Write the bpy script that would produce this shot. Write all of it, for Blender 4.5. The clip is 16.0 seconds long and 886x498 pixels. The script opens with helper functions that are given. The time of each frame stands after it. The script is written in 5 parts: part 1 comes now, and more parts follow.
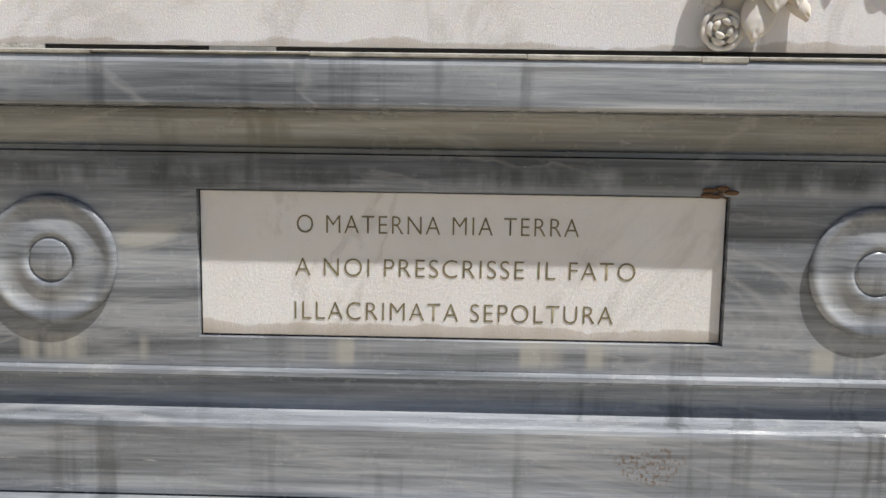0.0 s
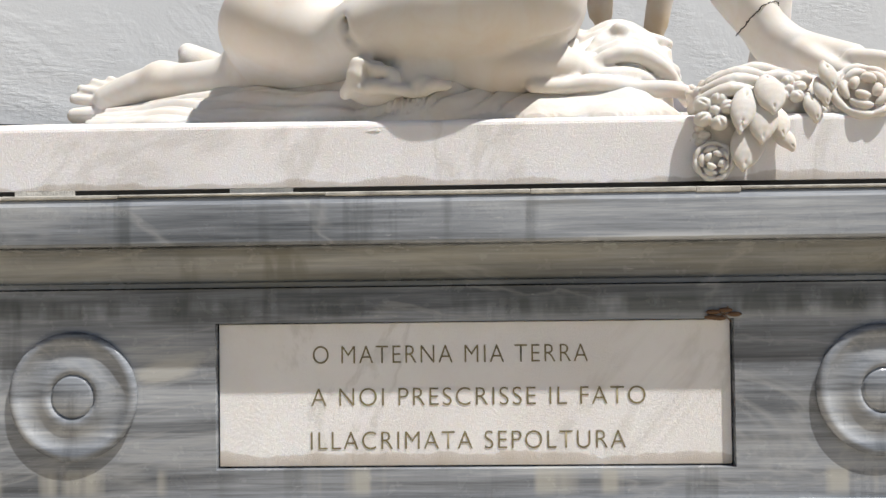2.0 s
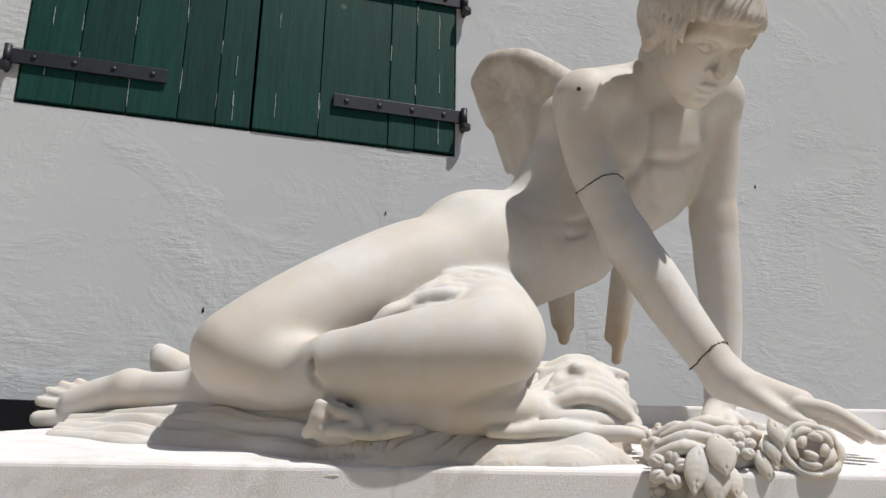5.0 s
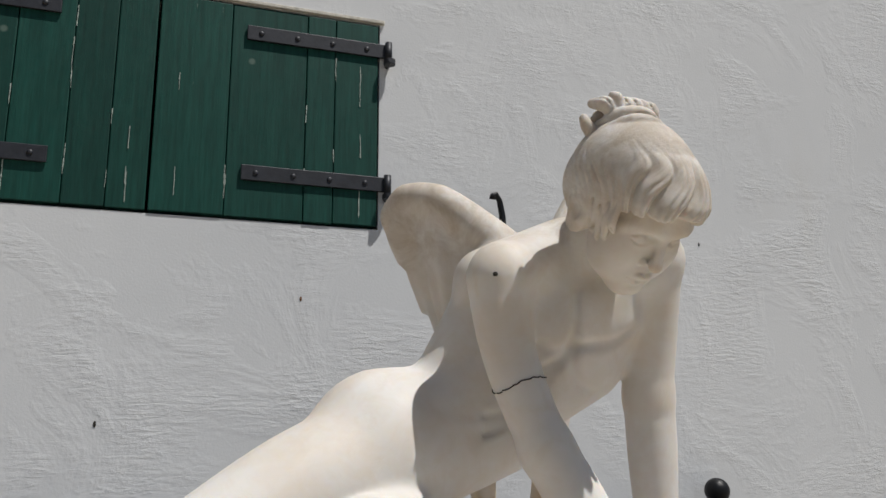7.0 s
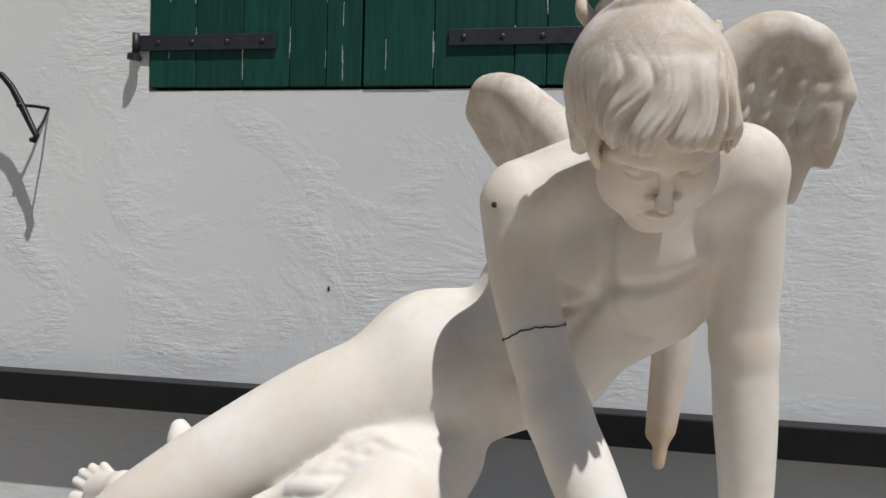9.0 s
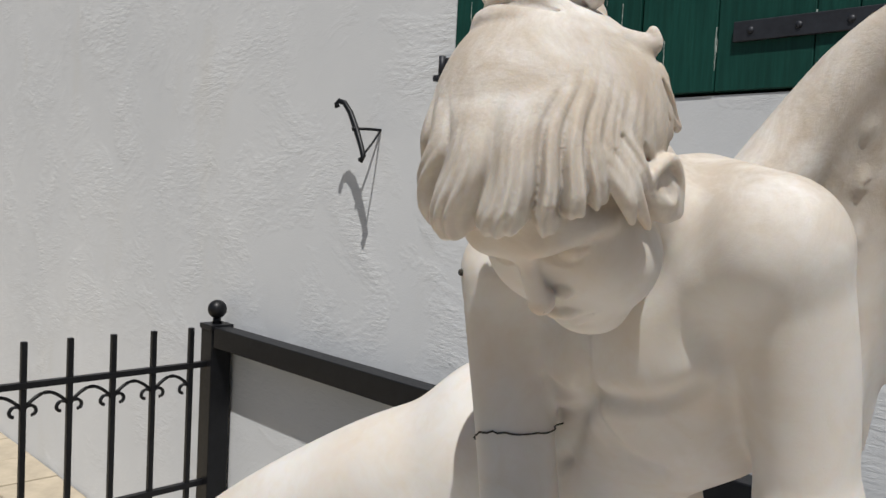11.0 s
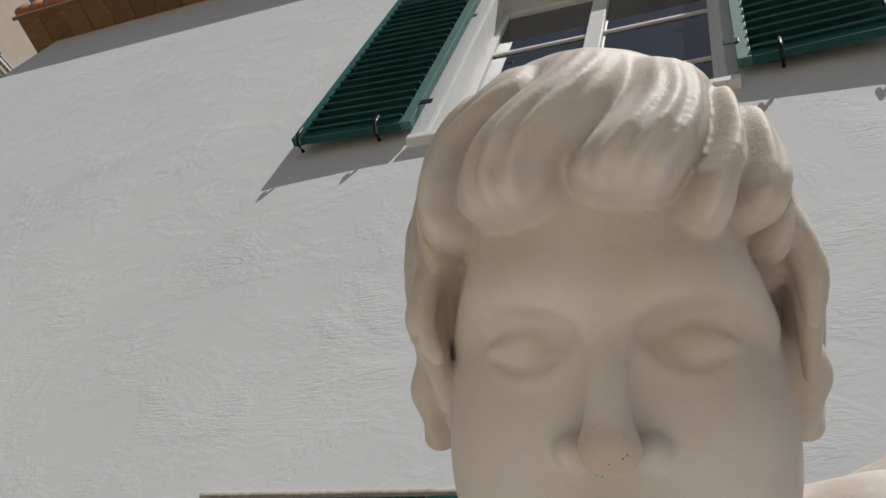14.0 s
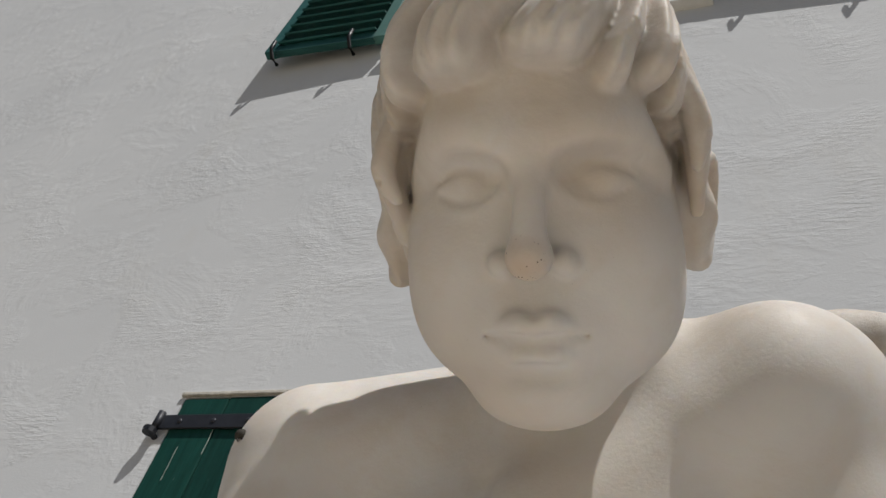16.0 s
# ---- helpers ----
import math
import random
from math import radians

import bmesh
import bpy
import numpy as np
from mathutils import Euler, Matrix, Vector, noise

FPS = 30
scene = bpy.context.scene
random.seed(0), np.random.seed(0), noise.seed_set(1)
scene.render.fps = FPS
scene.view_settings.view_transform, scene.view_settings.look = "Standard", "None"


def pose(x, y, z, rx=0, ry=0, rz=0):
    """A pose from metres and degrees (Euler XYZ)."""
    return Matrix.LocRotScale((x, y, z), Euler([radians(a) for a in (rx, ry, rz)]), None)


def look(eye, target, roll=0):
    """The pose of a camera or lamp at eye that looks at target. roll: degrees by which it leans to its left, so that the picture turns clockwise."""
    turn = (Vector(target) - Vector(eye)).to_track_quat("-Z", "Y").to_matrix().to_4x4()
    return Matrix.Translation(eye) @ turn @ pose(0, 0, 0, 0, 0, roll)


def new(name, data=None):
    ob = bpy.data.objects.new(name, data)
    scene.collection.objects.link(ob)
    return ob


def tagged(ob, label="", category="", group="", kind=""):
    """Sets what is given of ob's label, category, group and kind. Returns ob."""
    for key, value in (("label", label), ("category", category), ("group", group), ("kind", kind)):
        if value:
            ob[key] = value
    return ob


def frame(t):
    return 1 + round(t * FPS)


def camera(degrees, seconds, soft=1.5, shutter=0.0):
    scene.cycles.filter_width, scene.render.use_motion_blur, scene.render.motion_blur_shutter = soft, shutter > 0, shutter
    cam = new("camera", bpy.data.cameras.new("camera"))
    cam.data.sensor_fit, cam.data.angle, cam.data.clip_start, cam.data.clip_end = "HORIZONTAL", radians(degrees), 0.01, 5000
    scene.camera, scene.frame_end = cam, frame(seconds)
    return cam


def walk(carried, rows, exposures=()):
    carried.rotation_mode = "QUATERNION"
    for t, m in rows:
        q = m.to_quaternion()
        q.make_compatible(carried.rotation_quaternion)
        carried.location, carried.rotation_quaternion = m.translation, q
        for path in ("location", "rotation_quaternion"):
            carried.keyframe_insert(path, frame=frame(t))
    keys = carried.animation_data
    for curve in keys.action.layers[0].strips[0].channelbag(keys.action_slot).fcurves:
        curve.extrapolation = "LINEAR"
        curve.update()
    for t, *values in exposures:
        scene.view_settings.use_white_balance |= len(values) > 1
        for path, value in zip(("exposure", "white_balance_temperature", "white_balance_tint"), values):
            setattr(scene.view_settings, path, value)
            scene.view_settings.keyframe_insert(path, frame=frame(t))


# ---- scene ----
EXPOSURES = [(0.0, 0.20), (1.0, 0.28), (1.8, 0.36), (2.5, 0.26), (3.2, 0.07), (4.2, -0.10), (6.3, -0.22), (8.0, -0.15), (11.0, -0.12), (12.5, -0.17), (16.0, -0.28)]
cam = camera(56.74, 16.0)
PATH = [
    (0, -0.0020, -1.1358, 1.0580, 83.14, -0.84, 1.24),
    (0.5, 0.0226, -1.1067, 1.0455, 84.33, -0.26, 1.75),
    (1, 0.0144, -1.1166, 1.0468, 85.55, 0.24, 1.63),
    (1.5, -0.0166, -1.1436, 1.0557, 86.41, 0.50, 1.19),
    (2, -0.0099, -1.1730, 1.0810, 91.09, 0.74, 1.51),
    (2.5, -0.0020, -1.1705, 1.1088, 94.22, 0.78, 1.55),
    (3, 0.0017, -1.1795, 1.1407, 96.88, 0.63, 1.58),
    (3.5, 0.0052, -1.1830, 1.1794, 99.24, 0.19, 1.12),
    (4, 0.0022, -1.2016, 1.2207, 102.28, -0.22, 0.61),
    (4.2, 0.0050, -1.2085, 1.2316, 103.35, -0.33, 0.46),
    (6.3, 0.0282, -1.2317, 1.3396, 108.44, -0.57, -2.51),
    (6.5, 0.0552, -1.1834, 1.4364, 107.39, -0.26, -2.83),
    (7, 0.1030, -1.1268, 1.7600, 102.43, 0.38, -3.60),
    (7.5, 0.1718, -1.0971, 1.9340, 95.25, 0.83, -3.81),
    (8, 0.3878, -1.1076, 1.9395, 92.16, -0.21, 4.86),
    (8.2, 0.4600, -1.0775, 1.9381, 91.05, -0.43, 9.29),
    (10.3, 1.0387, -0.4536, 2.0767, 85.87, -1.91, 49.91),
    (10.5, 1.0484, -0.4051, 2.0741, 85.75, -1.68, 52.58),
    (11, 1.0973, -0.2512, 2.0998, 86.57, -2.97, 61.07),
    (11.5, 1.0270, -0.1322, 2.0852, 92.89, -4.36, 64.19),
    (12, 0.9173, -0.0193, 2.0136, 108.42, -10.34, 63.38),
    (12.5, 0.8160, -0.0249, 1.9617, 120.53, -11.77, 55.80),
    (13, 0.7295, -0.0291, 1.8776, 129.60, -15.13, 48.62),
    (13.5, 0.6430, -0.0192, 1.8251, 138.03, -14.28, 37.49),
    (14, 0.6513, -0.0504, 1.8078, 143.39, -12.71, 33.09),
    (14.5, 0.6793, -0.0477, 1.7591, 144.35, -12.68, 31.04),
    (15, 0.6719, -0.0601, 1.7005, 142.38, -11.76, 31.30),
    (15.5, 0.6799, -0.0781, 1.6889, 141.69, -11.51, 31.21),
    (16, 0.6871, -0.0541, 1.7256, 138.21, -11.55, 31.78),
]
walk(cam, [(t, pose(x, y, z, rx, ry, rz)) for t, x, y, z, rx, ry, rz in PATH], EXPOSURES)

# ---------------------------------------------------------------- light
SUN_WAY = Vector((0.138, -0.0865, 0.33)).normalized()      # towards the sun
world = bpy.data.worlds.new("sky")
scene.world = world
world.use_nodes = True
wt = world.node_tree
sky = wt.nodes.new("ShaderNodeTexSky")
sky.sky_type = "NISHITA"
sky.sun_disc = False
sky.sun_elevation = math.asin(SUN_WAY.z)
sky.sun_rotation = math.atan2(SUN_WAY.x, SUN_WAY.y)
wt.nodes["Background"].inputs["Strength"].default_value = 0.05
wt.links.new(sky.outputs[0], wt.nodes["Background"].inputs["Color"])
sun_data = bpy.data.lights.new("sun", "SUN")
sun_data.energy, sun_data.angle, sun_data.color = 4.6, radians(0.55), (1.0, 0.975, 0.94)
sun = new("sun", sun_data)
sun.matrix_world = look(SUN_WAY * 20, (0, 0, 0))

GROUND = 0.18
TURN = 15.387
WALL = pose(0, 1.4705, 0, 0, 0, TURN)        # house wall: x along it, -y out of it, z up


# ---------------------------------------------------------------- materials
class Mat:
    """A small builder for procedural materials."""

    def __init__(self, name, rough=0.6, metal=0.0, spec=0.5):
        self.m = bpy.data.materials.new(name)
        self.m.use_nodes = True
        self.t = self.m.node_tree
        self.b = self.t.nodes["Principled BSDF"]
        self.b.inputs["Roughness"].default_value = rough
        self.b.inputs["Metallic"].default_value = metal
        self.b.inputs["Specular IOR Level"].default_value = spec
        self.co = self.t.nodes.new("ShaderNodeTexCoord")

    def coords(self, scale=(1, 1, 1), rot=(0, 0, 0), where="Object"):
        n = self.t.nodes.new("ShaderNodeMapping")
        n.inputs["Scale"].default_value = scale
        n.inputs["Rotation"].default_value = [radians(a) for a in rot]
        self.t.links.new(self.co.outputs[where], n.inputs["Vector"])
        return n.outputs[0]

    def noise(self, scale, detail=4, rough=0.55, at=None, distort=0.0):
        n = self.t.nodes.new("ShaderNodeTexNoise")
        n.inputs["Scale"].default_value = scale
        n.inputs["Detail"].default_value = detail
        n.inputs["Roughness"].default_value = rough
        n.inputs["Distortion"].default_value = distort
        self.t.links.new(at if at is not None else self.coords(), n.inputs["Vector"])
        return n.outputs["Fac"]

    def cells(self, scale, at=None, feature="F1"):
        n = self.t.nodes.new("ShaderNodeTexVoronoi")
        n.feature = feature
        n.inputs["Scale"].default_value = scale
        self.t.links.new(at if at is not None else self.coords(), n.inputs["Vector"])
        return n.outputs["Distance"]

    def ramp(self, fac, *stops):
        n = self.t.nodes.new("ShaderNodeValToRGB")
        while len(n.color_ramp.elements) < len(stops):
            n.color_ramp.elements.new(0.5)
        for e, (p, c) in zip(n.color_ramp.elements, stops):
            e.position = p
            e.color = (*c, 1) if isinstance(c, tuple) else (c, c, c, 1)
        self.t.links.new(fac, n.inputs[0])
        return n.outputs[0]

    def mix(self, fac, a, b, how="MIX"):
        n = self.t.nodes.new("ShaderNodeMix")
        n.data_type, n.blend_type = "RGBA", how
        for k, v in ((0, fac), (6, a), (7, b)):
            if isinstance(v, (int, float)):
                n.inputs[k].default_value = v if k == 0 else (v, v, v, 1)
            elif isinstance(v, tuple):
                n.inputs[k].default_value = (*v, 1)
            else:
                self.t.links.new(v, n.inputs[k])
        return n.outputs[2]

    def math(self, how, a, b=0.0):
        n = self.t.nodes.new("ShaderNodeMath")
        n.operation = how
        for k, v in ((0, a), (1, b)):
            if isinstance(v, (int, float)):
                n.inputs[k].default_value = v
            else:
                self.t.links.new(v, n.inputs[k])
        return n.outputs[0]

    def axis(self, k, where="Object"):
        n = self.t.nodes.new("ShaderNodeSeparateXYZ")
        self.t.links.new(self.co.outputs[where], n.inputs[0])
        return n.outputs[k]

    def chance(self):
        return self.t.nodes.new("ShaderNodeObjectInfo").outputs["Random"]

    def colour(self, c):
        if isinstance(c, tuple):
            self.b.inputs["Base Color"].default_value = (*c, 1)
        else:
            self.t.links.new(c, self.b.inputs["Base Color"])
        return self

    def rough(self, fac, lo, hi):
        n = self.t.nodes.new("ShaderNodeMapRange")
        n.inputs["To Min"].default_value, n.inputs["To Max"].default_value = lo, hi
        self.t.links.new(fac, n.inputs["Value"])
        self.t.links.new(n.outputs[0], self.b.inputs["Roughness"])
        return self

    def bump(self, height, strength, distance, before=None):
        n = self.t.nodes.new("ShaderNodeBump")
        n.inputs["Strength"].default_value = strength
        n.inputs["Distance"].default_value = distance
        self.t.links.new(height, n.inputs["Height"])
        if before is not None:
            self.t.links.new(before, n.inputs["Normal"])
        self.t.links.new(n.outputs[0], self.b.inputs["Normal"])
        return n.outputs[0]


def white_marble(name, warm=0.0, glow=0.25, veins=True, stain=0.5, rim=None, crown=False, pale=0.0):
    m = Mat(name, 0.6, spec=0.22)
    base = m.ramp(m.noise(5.0, 5), (0.3, (0.625 + pale, 0.595 + pale, 0.555 - warm + pale)), (0.7, (0.71 + pale, 0.69 + pale, 0.66 - warm + pale)))
    mottle = m.ramp(m.noise(17, 5, 0.65, None, 0.8), (0.45, 0.0), (0.72, 1.0))
    base = m.mix(m.math("MULTIPLY", mottle, 0.45 * stain), base, (0.60, 0.51, 0.40))
    if veins:
        v = m.noise(2.2, 6, 0.6, m.coords((1, 1.4, 0.7), (0, 25, 0)), 1.6)
        line = m.ramp(m.math("ABSOLUTE", m.math("SUBTRACT", v, 0.5)), (0.0, 1.0), (0.035, 0.0))
        base = m.mix(m.math("MULTIPLY", line, 0.28), base, (0.46, 0.43, 0.38))
    dirt = m.ramp(m.noise(9, 6, 0.7), (0.58, 0.0), (0.78, 1.0))
    base = m.mix(m.math("MULTIPLY", dirt, 0.35 * stain), base, (0.50, 0.40, 0.27))
    speck = m.ramp(m.cells(330), (0.05, 1.0), (0.09, 0.0))
    speck = m.math("MULTIPLY", speck, m.ramp(m.noise(28, 3), (0.60, 0.0), (0.68, 1.0)))
    base = m.mix(m.math("MULTIPLY", speck, 0.55 * stain), base, (0.16, 0.13, 0.10))
    if crown:
        # broad warm patches where the stone has yellowed
        warm_patch = m.ramp(m.noise(6.5, 3, 0.5, None, 0.4), (0.46, 0.0), (0.68, 1.0))
        base = m.mix(m.math("MULTIPLY", warm_patch, 0.32), base, (0.62, 0.50, 0.37))
        # ochre film on the drooping tips of the wings
        tips = m.math("MULTIPLY", m.ramp(m.math("SUBTRACT", m.axis(1), 0.2), (0.36, 0.0), (0.40, 1.0)), m.ramp(m.math("SUBTRACT", m.axis(2), 1.5), (0.12, 1.0), (0.32, 0.0)))
        tips = m.math("MULTIPLY", tips, m.ramp(m.noise(20, 4), (0.30, 0.3), (0.62, 1.0)))
        base = m.mix(m.math("MULTIPLY", tips, 0.7), base, (0.52, 0.38, 0.21))
        # old brown patina, heaviest on the weathered hair
        high = m.ramp(m.math("MULTIPLY", m.math("SUBTRACT", m.axis(2), 2.0), 4.0), (0.15, 0.10), (0.55, 1.0))
        pat = m.ramp(m.noise(13, 6, 0.7, None, 0.6), (0.32, 0.0), (0.62, 1.0))
        base = m.mix(m.math("MULTIPLY", m.math("MULTIPLY", pat, high), 0.8), base, (0.40, 0.33, 0.255))
        # rubbed, rusty tip of the nose
        n = m.t.nodes.new("ShaderNodeVectorMath")
        n.operation = "DISTANCE"
        m.t.links.new(m.co.outputs["Object"], n.inputs[0])
        n.inputs[1].default_value = (0.531, 0.160, 2.008)
        tip = m.ramp(m.math("ADD", n.outputs["Value"], m.math("MULTIPLY", m.noise(90, 3), 0.012)), (0.010, 1.0), (0.024, 0.0))
        base = m.mix(m.math("MULTIPLY", tip, 0.45), base, (0.50, 0.33, 0.18))
        pits = m.math("MULTIPLY", tip, m.ramp(m.cells(420), (0.15, 1.0), (0.25, 0.0)))
        pits = m.math("MULTIPLY", pits, m.ramp(m.noise(140, 2), (0.5, 0.0), (0.56, 1.0)))
        base = m.mix(pits, base, (0.03, 0.02, 0.015))
    if rim is not None:
        # brown seepage along a lower edge at that height
        h = m.math("SUBTRACT", m.axis(2), rim)
        h = m.math("SUBTRACT", h, m.math("MULTIPLY", m.noise(7, 5, 0.6, m.coords((1, 1, 0.2))), 0.05))
        seep = m.ramp(m.math("ADD", m.math("MULTIPLY", h, 17.0), 0.78), (0.1, 1.0), (0.45, 0.55), (0.50, 0.0))
        base = m.mix(m.math("MULTIPLY", seep, 0.7), base, (0.33, 0.24, 0.14))
    m.colour(base)
    m.b.inputs["Subsurface Weight"].default_value = glow
    m.b.inputs["Subsurface Radius"].default_value = (1.0, 0.62, 0.32)
    m.b.inputs["Subsurface Scale"].default_value = 0.018
    m.rough(m.noise(60, 3), 0.42, 0.75)
    first = m.bump(m.noise(34, 4, 0.6), 0.05, 0.004)
    worn = m.noise(330, 4, 0.75)
    if crown:
        worn = m.math("MULTIPLY", worn, m.ramp(m.math("MULTIPLY", m.math("SUBTRACT", m.axis(2), 2.0), 4.0), (0.35, 0.25), (0.70, 1.0)))
    m.bump(worn, 0.5, 0.0018, first)
    return m.m


def grey_marble():
    m = Mat("grey_veined_marble", 0.4)
    # long level bands with finer streaks in them
    flow = m.noise(2.2, 5, 0.6, m.coords((0.35, 1, 7.0), (0, 1.5, 0)), 0.5)
    fine = m.noise(9, 6, 0.7, m.coords((0.35, 2, 9.0), (0, 2, 0)), 0.3)
    hair = m.noise(40, 4, 0.7, m.coords((0.12, 1, 4.0), (0, 1, 0)))
    tone = m.math("ADD", m.math("MULTIPLY", flow, 0.5), m.math("ADD", m.math("MULTIPLY", fine, 0.33), m.math("MULTIPLY", hair, 0.17)))
    col = m.ramp(tone, (0.37, (0.075, 0.082, 0.092)), (0.45, (0.17, 0.182, 0.20)), (0.53, (0.30, 0.318, 0.345)), (0.62, (0.50, 0.515, 0.53)))
    vein = m.noise(1.5, 5, 0.55, m.coords((0.6, 1, 2.2), (0, -12, 0)), 2.0)
    line = m.ramp(m.math("ABSOLUTE", m.math("SUBTRACT", vein, 0.5)), (0.0, 1.0), (0.022, 0.0))
    col = m.mix(m.math("MULTIPLY", line, 0.30), col, (0.46, 0.46, 0.45))
    # one pale cloud in the stone beside the plaque
    dx = m.math("ADD", m.math("DIVIDE", m.math("ADD", m.axis(0), 0.440), 0.075), 0.0)
    dz = m.math("SUBTRACT", m.math("DIVIDE", m.math("SUBTRACT", m.axis(2), 0.935), 0.026), m.math("MULTIPLY", dx, 0.75))
    cloud = m.math("ADD", m.math("ADD", m.math("MULTIPLY", dx, dx), m.math("MULTIPLY", dz, dz)), m.math("MULTIPLY", m.noise(16, 5, 0.6, m.coords((0.5, 1, 1.6))), 2.2))
    col = m.mix(m.math("MULTIPLY", m.ramp(m.math("MULTIPLY", cloud, 0.4), (0.50, 1.0), (0.72, 0.0)), 0.65), col, (0.52, 0.51, 0.47))
    # dark drips and lichen, running down
    drip = m.noise(13, 4, 0.6, m.coords((1.6, 1, 0.12)))
    drip = m.math("MULTIPLY", m.ramp(drip, (0.54, 0.0), (0.64, 1.0)), m.ramp(m.noise(4, 3), (0.45, 0.0), (0.60, 1.0)))
    col = m.mix(m.math("MULTIPLY", drip, 0.48), col, (0.045, 0.05, 0.048))
    # lichen row along the top of the die and ochre film in the hollow moulding
    film = m.math("MULTIPLY", m.ramp(m.math("ABSOLUTE", m.math("SUBTRACT", m.axis(2), 1.080)), (0.024, 1.0), (0.034, 0.0)), m.ramp(m.noise(5, 5, 0.65, m.coords((0.4, 1, 3.0))), (0.32, 0.2), (0.62, 1.0)))
    col = m.mix(m.math("MULTIPLY", film, 0.62), col, (0.27, 0.25, 0.185))
    row = m.math("MULTIPLY", m.ramp(m.math("ABSOLUTE", m.math("SUBTRACT", m.axis(2), 1.022)), (0.008, 1.0), (0.024, 0.0)), m.ramp(m.noise(9, 4, 0.65, m.coords((1, 1, 0.3))), (0.44, 0.0), (0.60, 1.0)))
    col = m.mix(m.math("MULTIPLY", row, 0.7), col, (0.035, 0.042, 0.036))
    # lime that ran down below the plaque
    run = m.math("MULTIPLY", m.ramp(m.math("ABSOLUTE", m.math("SUBTRACT", m.axis(2), 0.772)), (0.012, 1.0), (0.024, 0.0)), m.ramp(m.noise(11, 3, 0.5, m.coords((1.5, 1, 0.05))), (0.56, 0.0), (0.66, 1.0)))
    col = m.mix(m.math("MULTIPLY", run, 0.6), col, (0.50, 0.48, 0.42))
    ochre = m.ramp(m.noise(3.4, 6, 0.7, m.coords((0.6, 1, 3.0))), (0.58, 0.0), (0.74, 1.0))
    col = m.mix(m.math("MULTIPLY", ochre, 0.35), col, (0.30, 0.27, 0.20))
    chalk = m.ramp(m.noise(60, 5, 0.7, m.coords((0.25, 1, 1.6))), (0.66, 0.0), (0.73, 1.0))
    col = m.mix(m.math("MULTIPLY", chalk, 0.5), col, (0.58, 0.58, 0.57))
    # a patch of rusty specks low on the front
    dx = m.math("DIVIDE", m.math("SUBTRACT", m.axis(0), 0.265), 0.085)
    dz = m.math("DIVIDE", m.math("SUBTRACT", m.axis(2), 0.63), 0.05)
    near = m.math("ADD", m.math("MULTIPLY", dx, dx), m.math("MULTIPLY", dz, dz))
    near = m.math("ADD", near, m.math("MULTIPLY", m.noise(40, 4), 1.2))
    patch = m.math("MULTIPLY", m.ramp(near, (0.75, 1.0), (1.5, 0.0)), m.ramp(m.noise(160, 3, 0.7), (0.50, 0.0), (0.60, 1.0)))
    col = m.mix(m.math("MULTIPLY", patch, 0.8), col, (0.14, 0.085, 0.045))
    m.colour(col)
    m.rough(m.noise(30, 4), 0.12, 0.38)
    first = m.bump(m.noise(6, 5, 0.6, m.coords((0.3, 1, 3))), 0.10, 0.008)
    m.bump(m.noise(120, 4, 0.7, m.coords((0.3, 1, 1.8))), 0.16, 0.0015, first)
    return m.m


def stucco():
    m = Mat("white_limewashed_stucco", 0.9, spec=0.2)
    broad = m.noise(0.6, 5, 0.6)
    col = m.ramp(broad, (0.3, (0.575, 0.588, 0.600)), (0.7, (0.645, 0.655, 0.662)))
    stain = m.ramp(m.noise(1.3, 6, 0.65, m.coords((1.4, 1, 0.5))), (0.58, 0.0), (0.8, 1.0))
    col = m.mix(m.math("MULTIPLY", stain, 0.30), col, (0.55, 0.52, 0.44))
    col = m.mix(m.math("MULTIPLY", m.ramp(m.noise(3.5, 5, 0.7, m.coords((1, 1, 0.35))), (0.6, 0.0), (0.75, 1.0)), 0.18), col, (0.47, 0.48, 0.48))
    speck = m.math("MULTIPLY", m.ramp(m.cells(26), (0.03, 1.0), (0.06, 0.0)), m.ramp(m.noise(2.3, 2), (0.62, 0.0), (0.66, 1.0)))
    col = m.mix(m.math("MULTIPLY", speck, 0.7), col, (0.2, 0.18, 0.15))
    m.colour(col)
    # trowel sweeps in patches, over a smooth skin
    sweep = m.noise(48, 5, 0.62, m.coords((0.32, 1, 1.5), (0, 8, 0)), 0.5)
    sweep2 = m.noise(52, 5, 0.62, m.coords((0.35, 1, 1.4), (0, -22, 0)), 0.6)
    patch = m.ramp(m.noise(2.4, 5, 0.6, None, 0.6), (0.48, 0.0), (0.68, 1.0))
    patch2 = m.ramp(m.noise(1.9, 5, 0.6, m.coords((1, 1, 1), (0, 40, 0)), 0.5), (0.50, 0.0), (0.70, 1.0))
    h = m.math("ADD", m.math("MULTIPLY", sweep, patch), m.math("MULTIPLY", sweep2, patch2))
    first = m.bump(m.noise(2.2, 3, 0.45), 0.08, 0.05)
    second = m.bump(h, 0.48, 0.009, first)
    m.bump(m.noise(130, 3, 0.6), 0.14, 0.003, second)
    return m.m


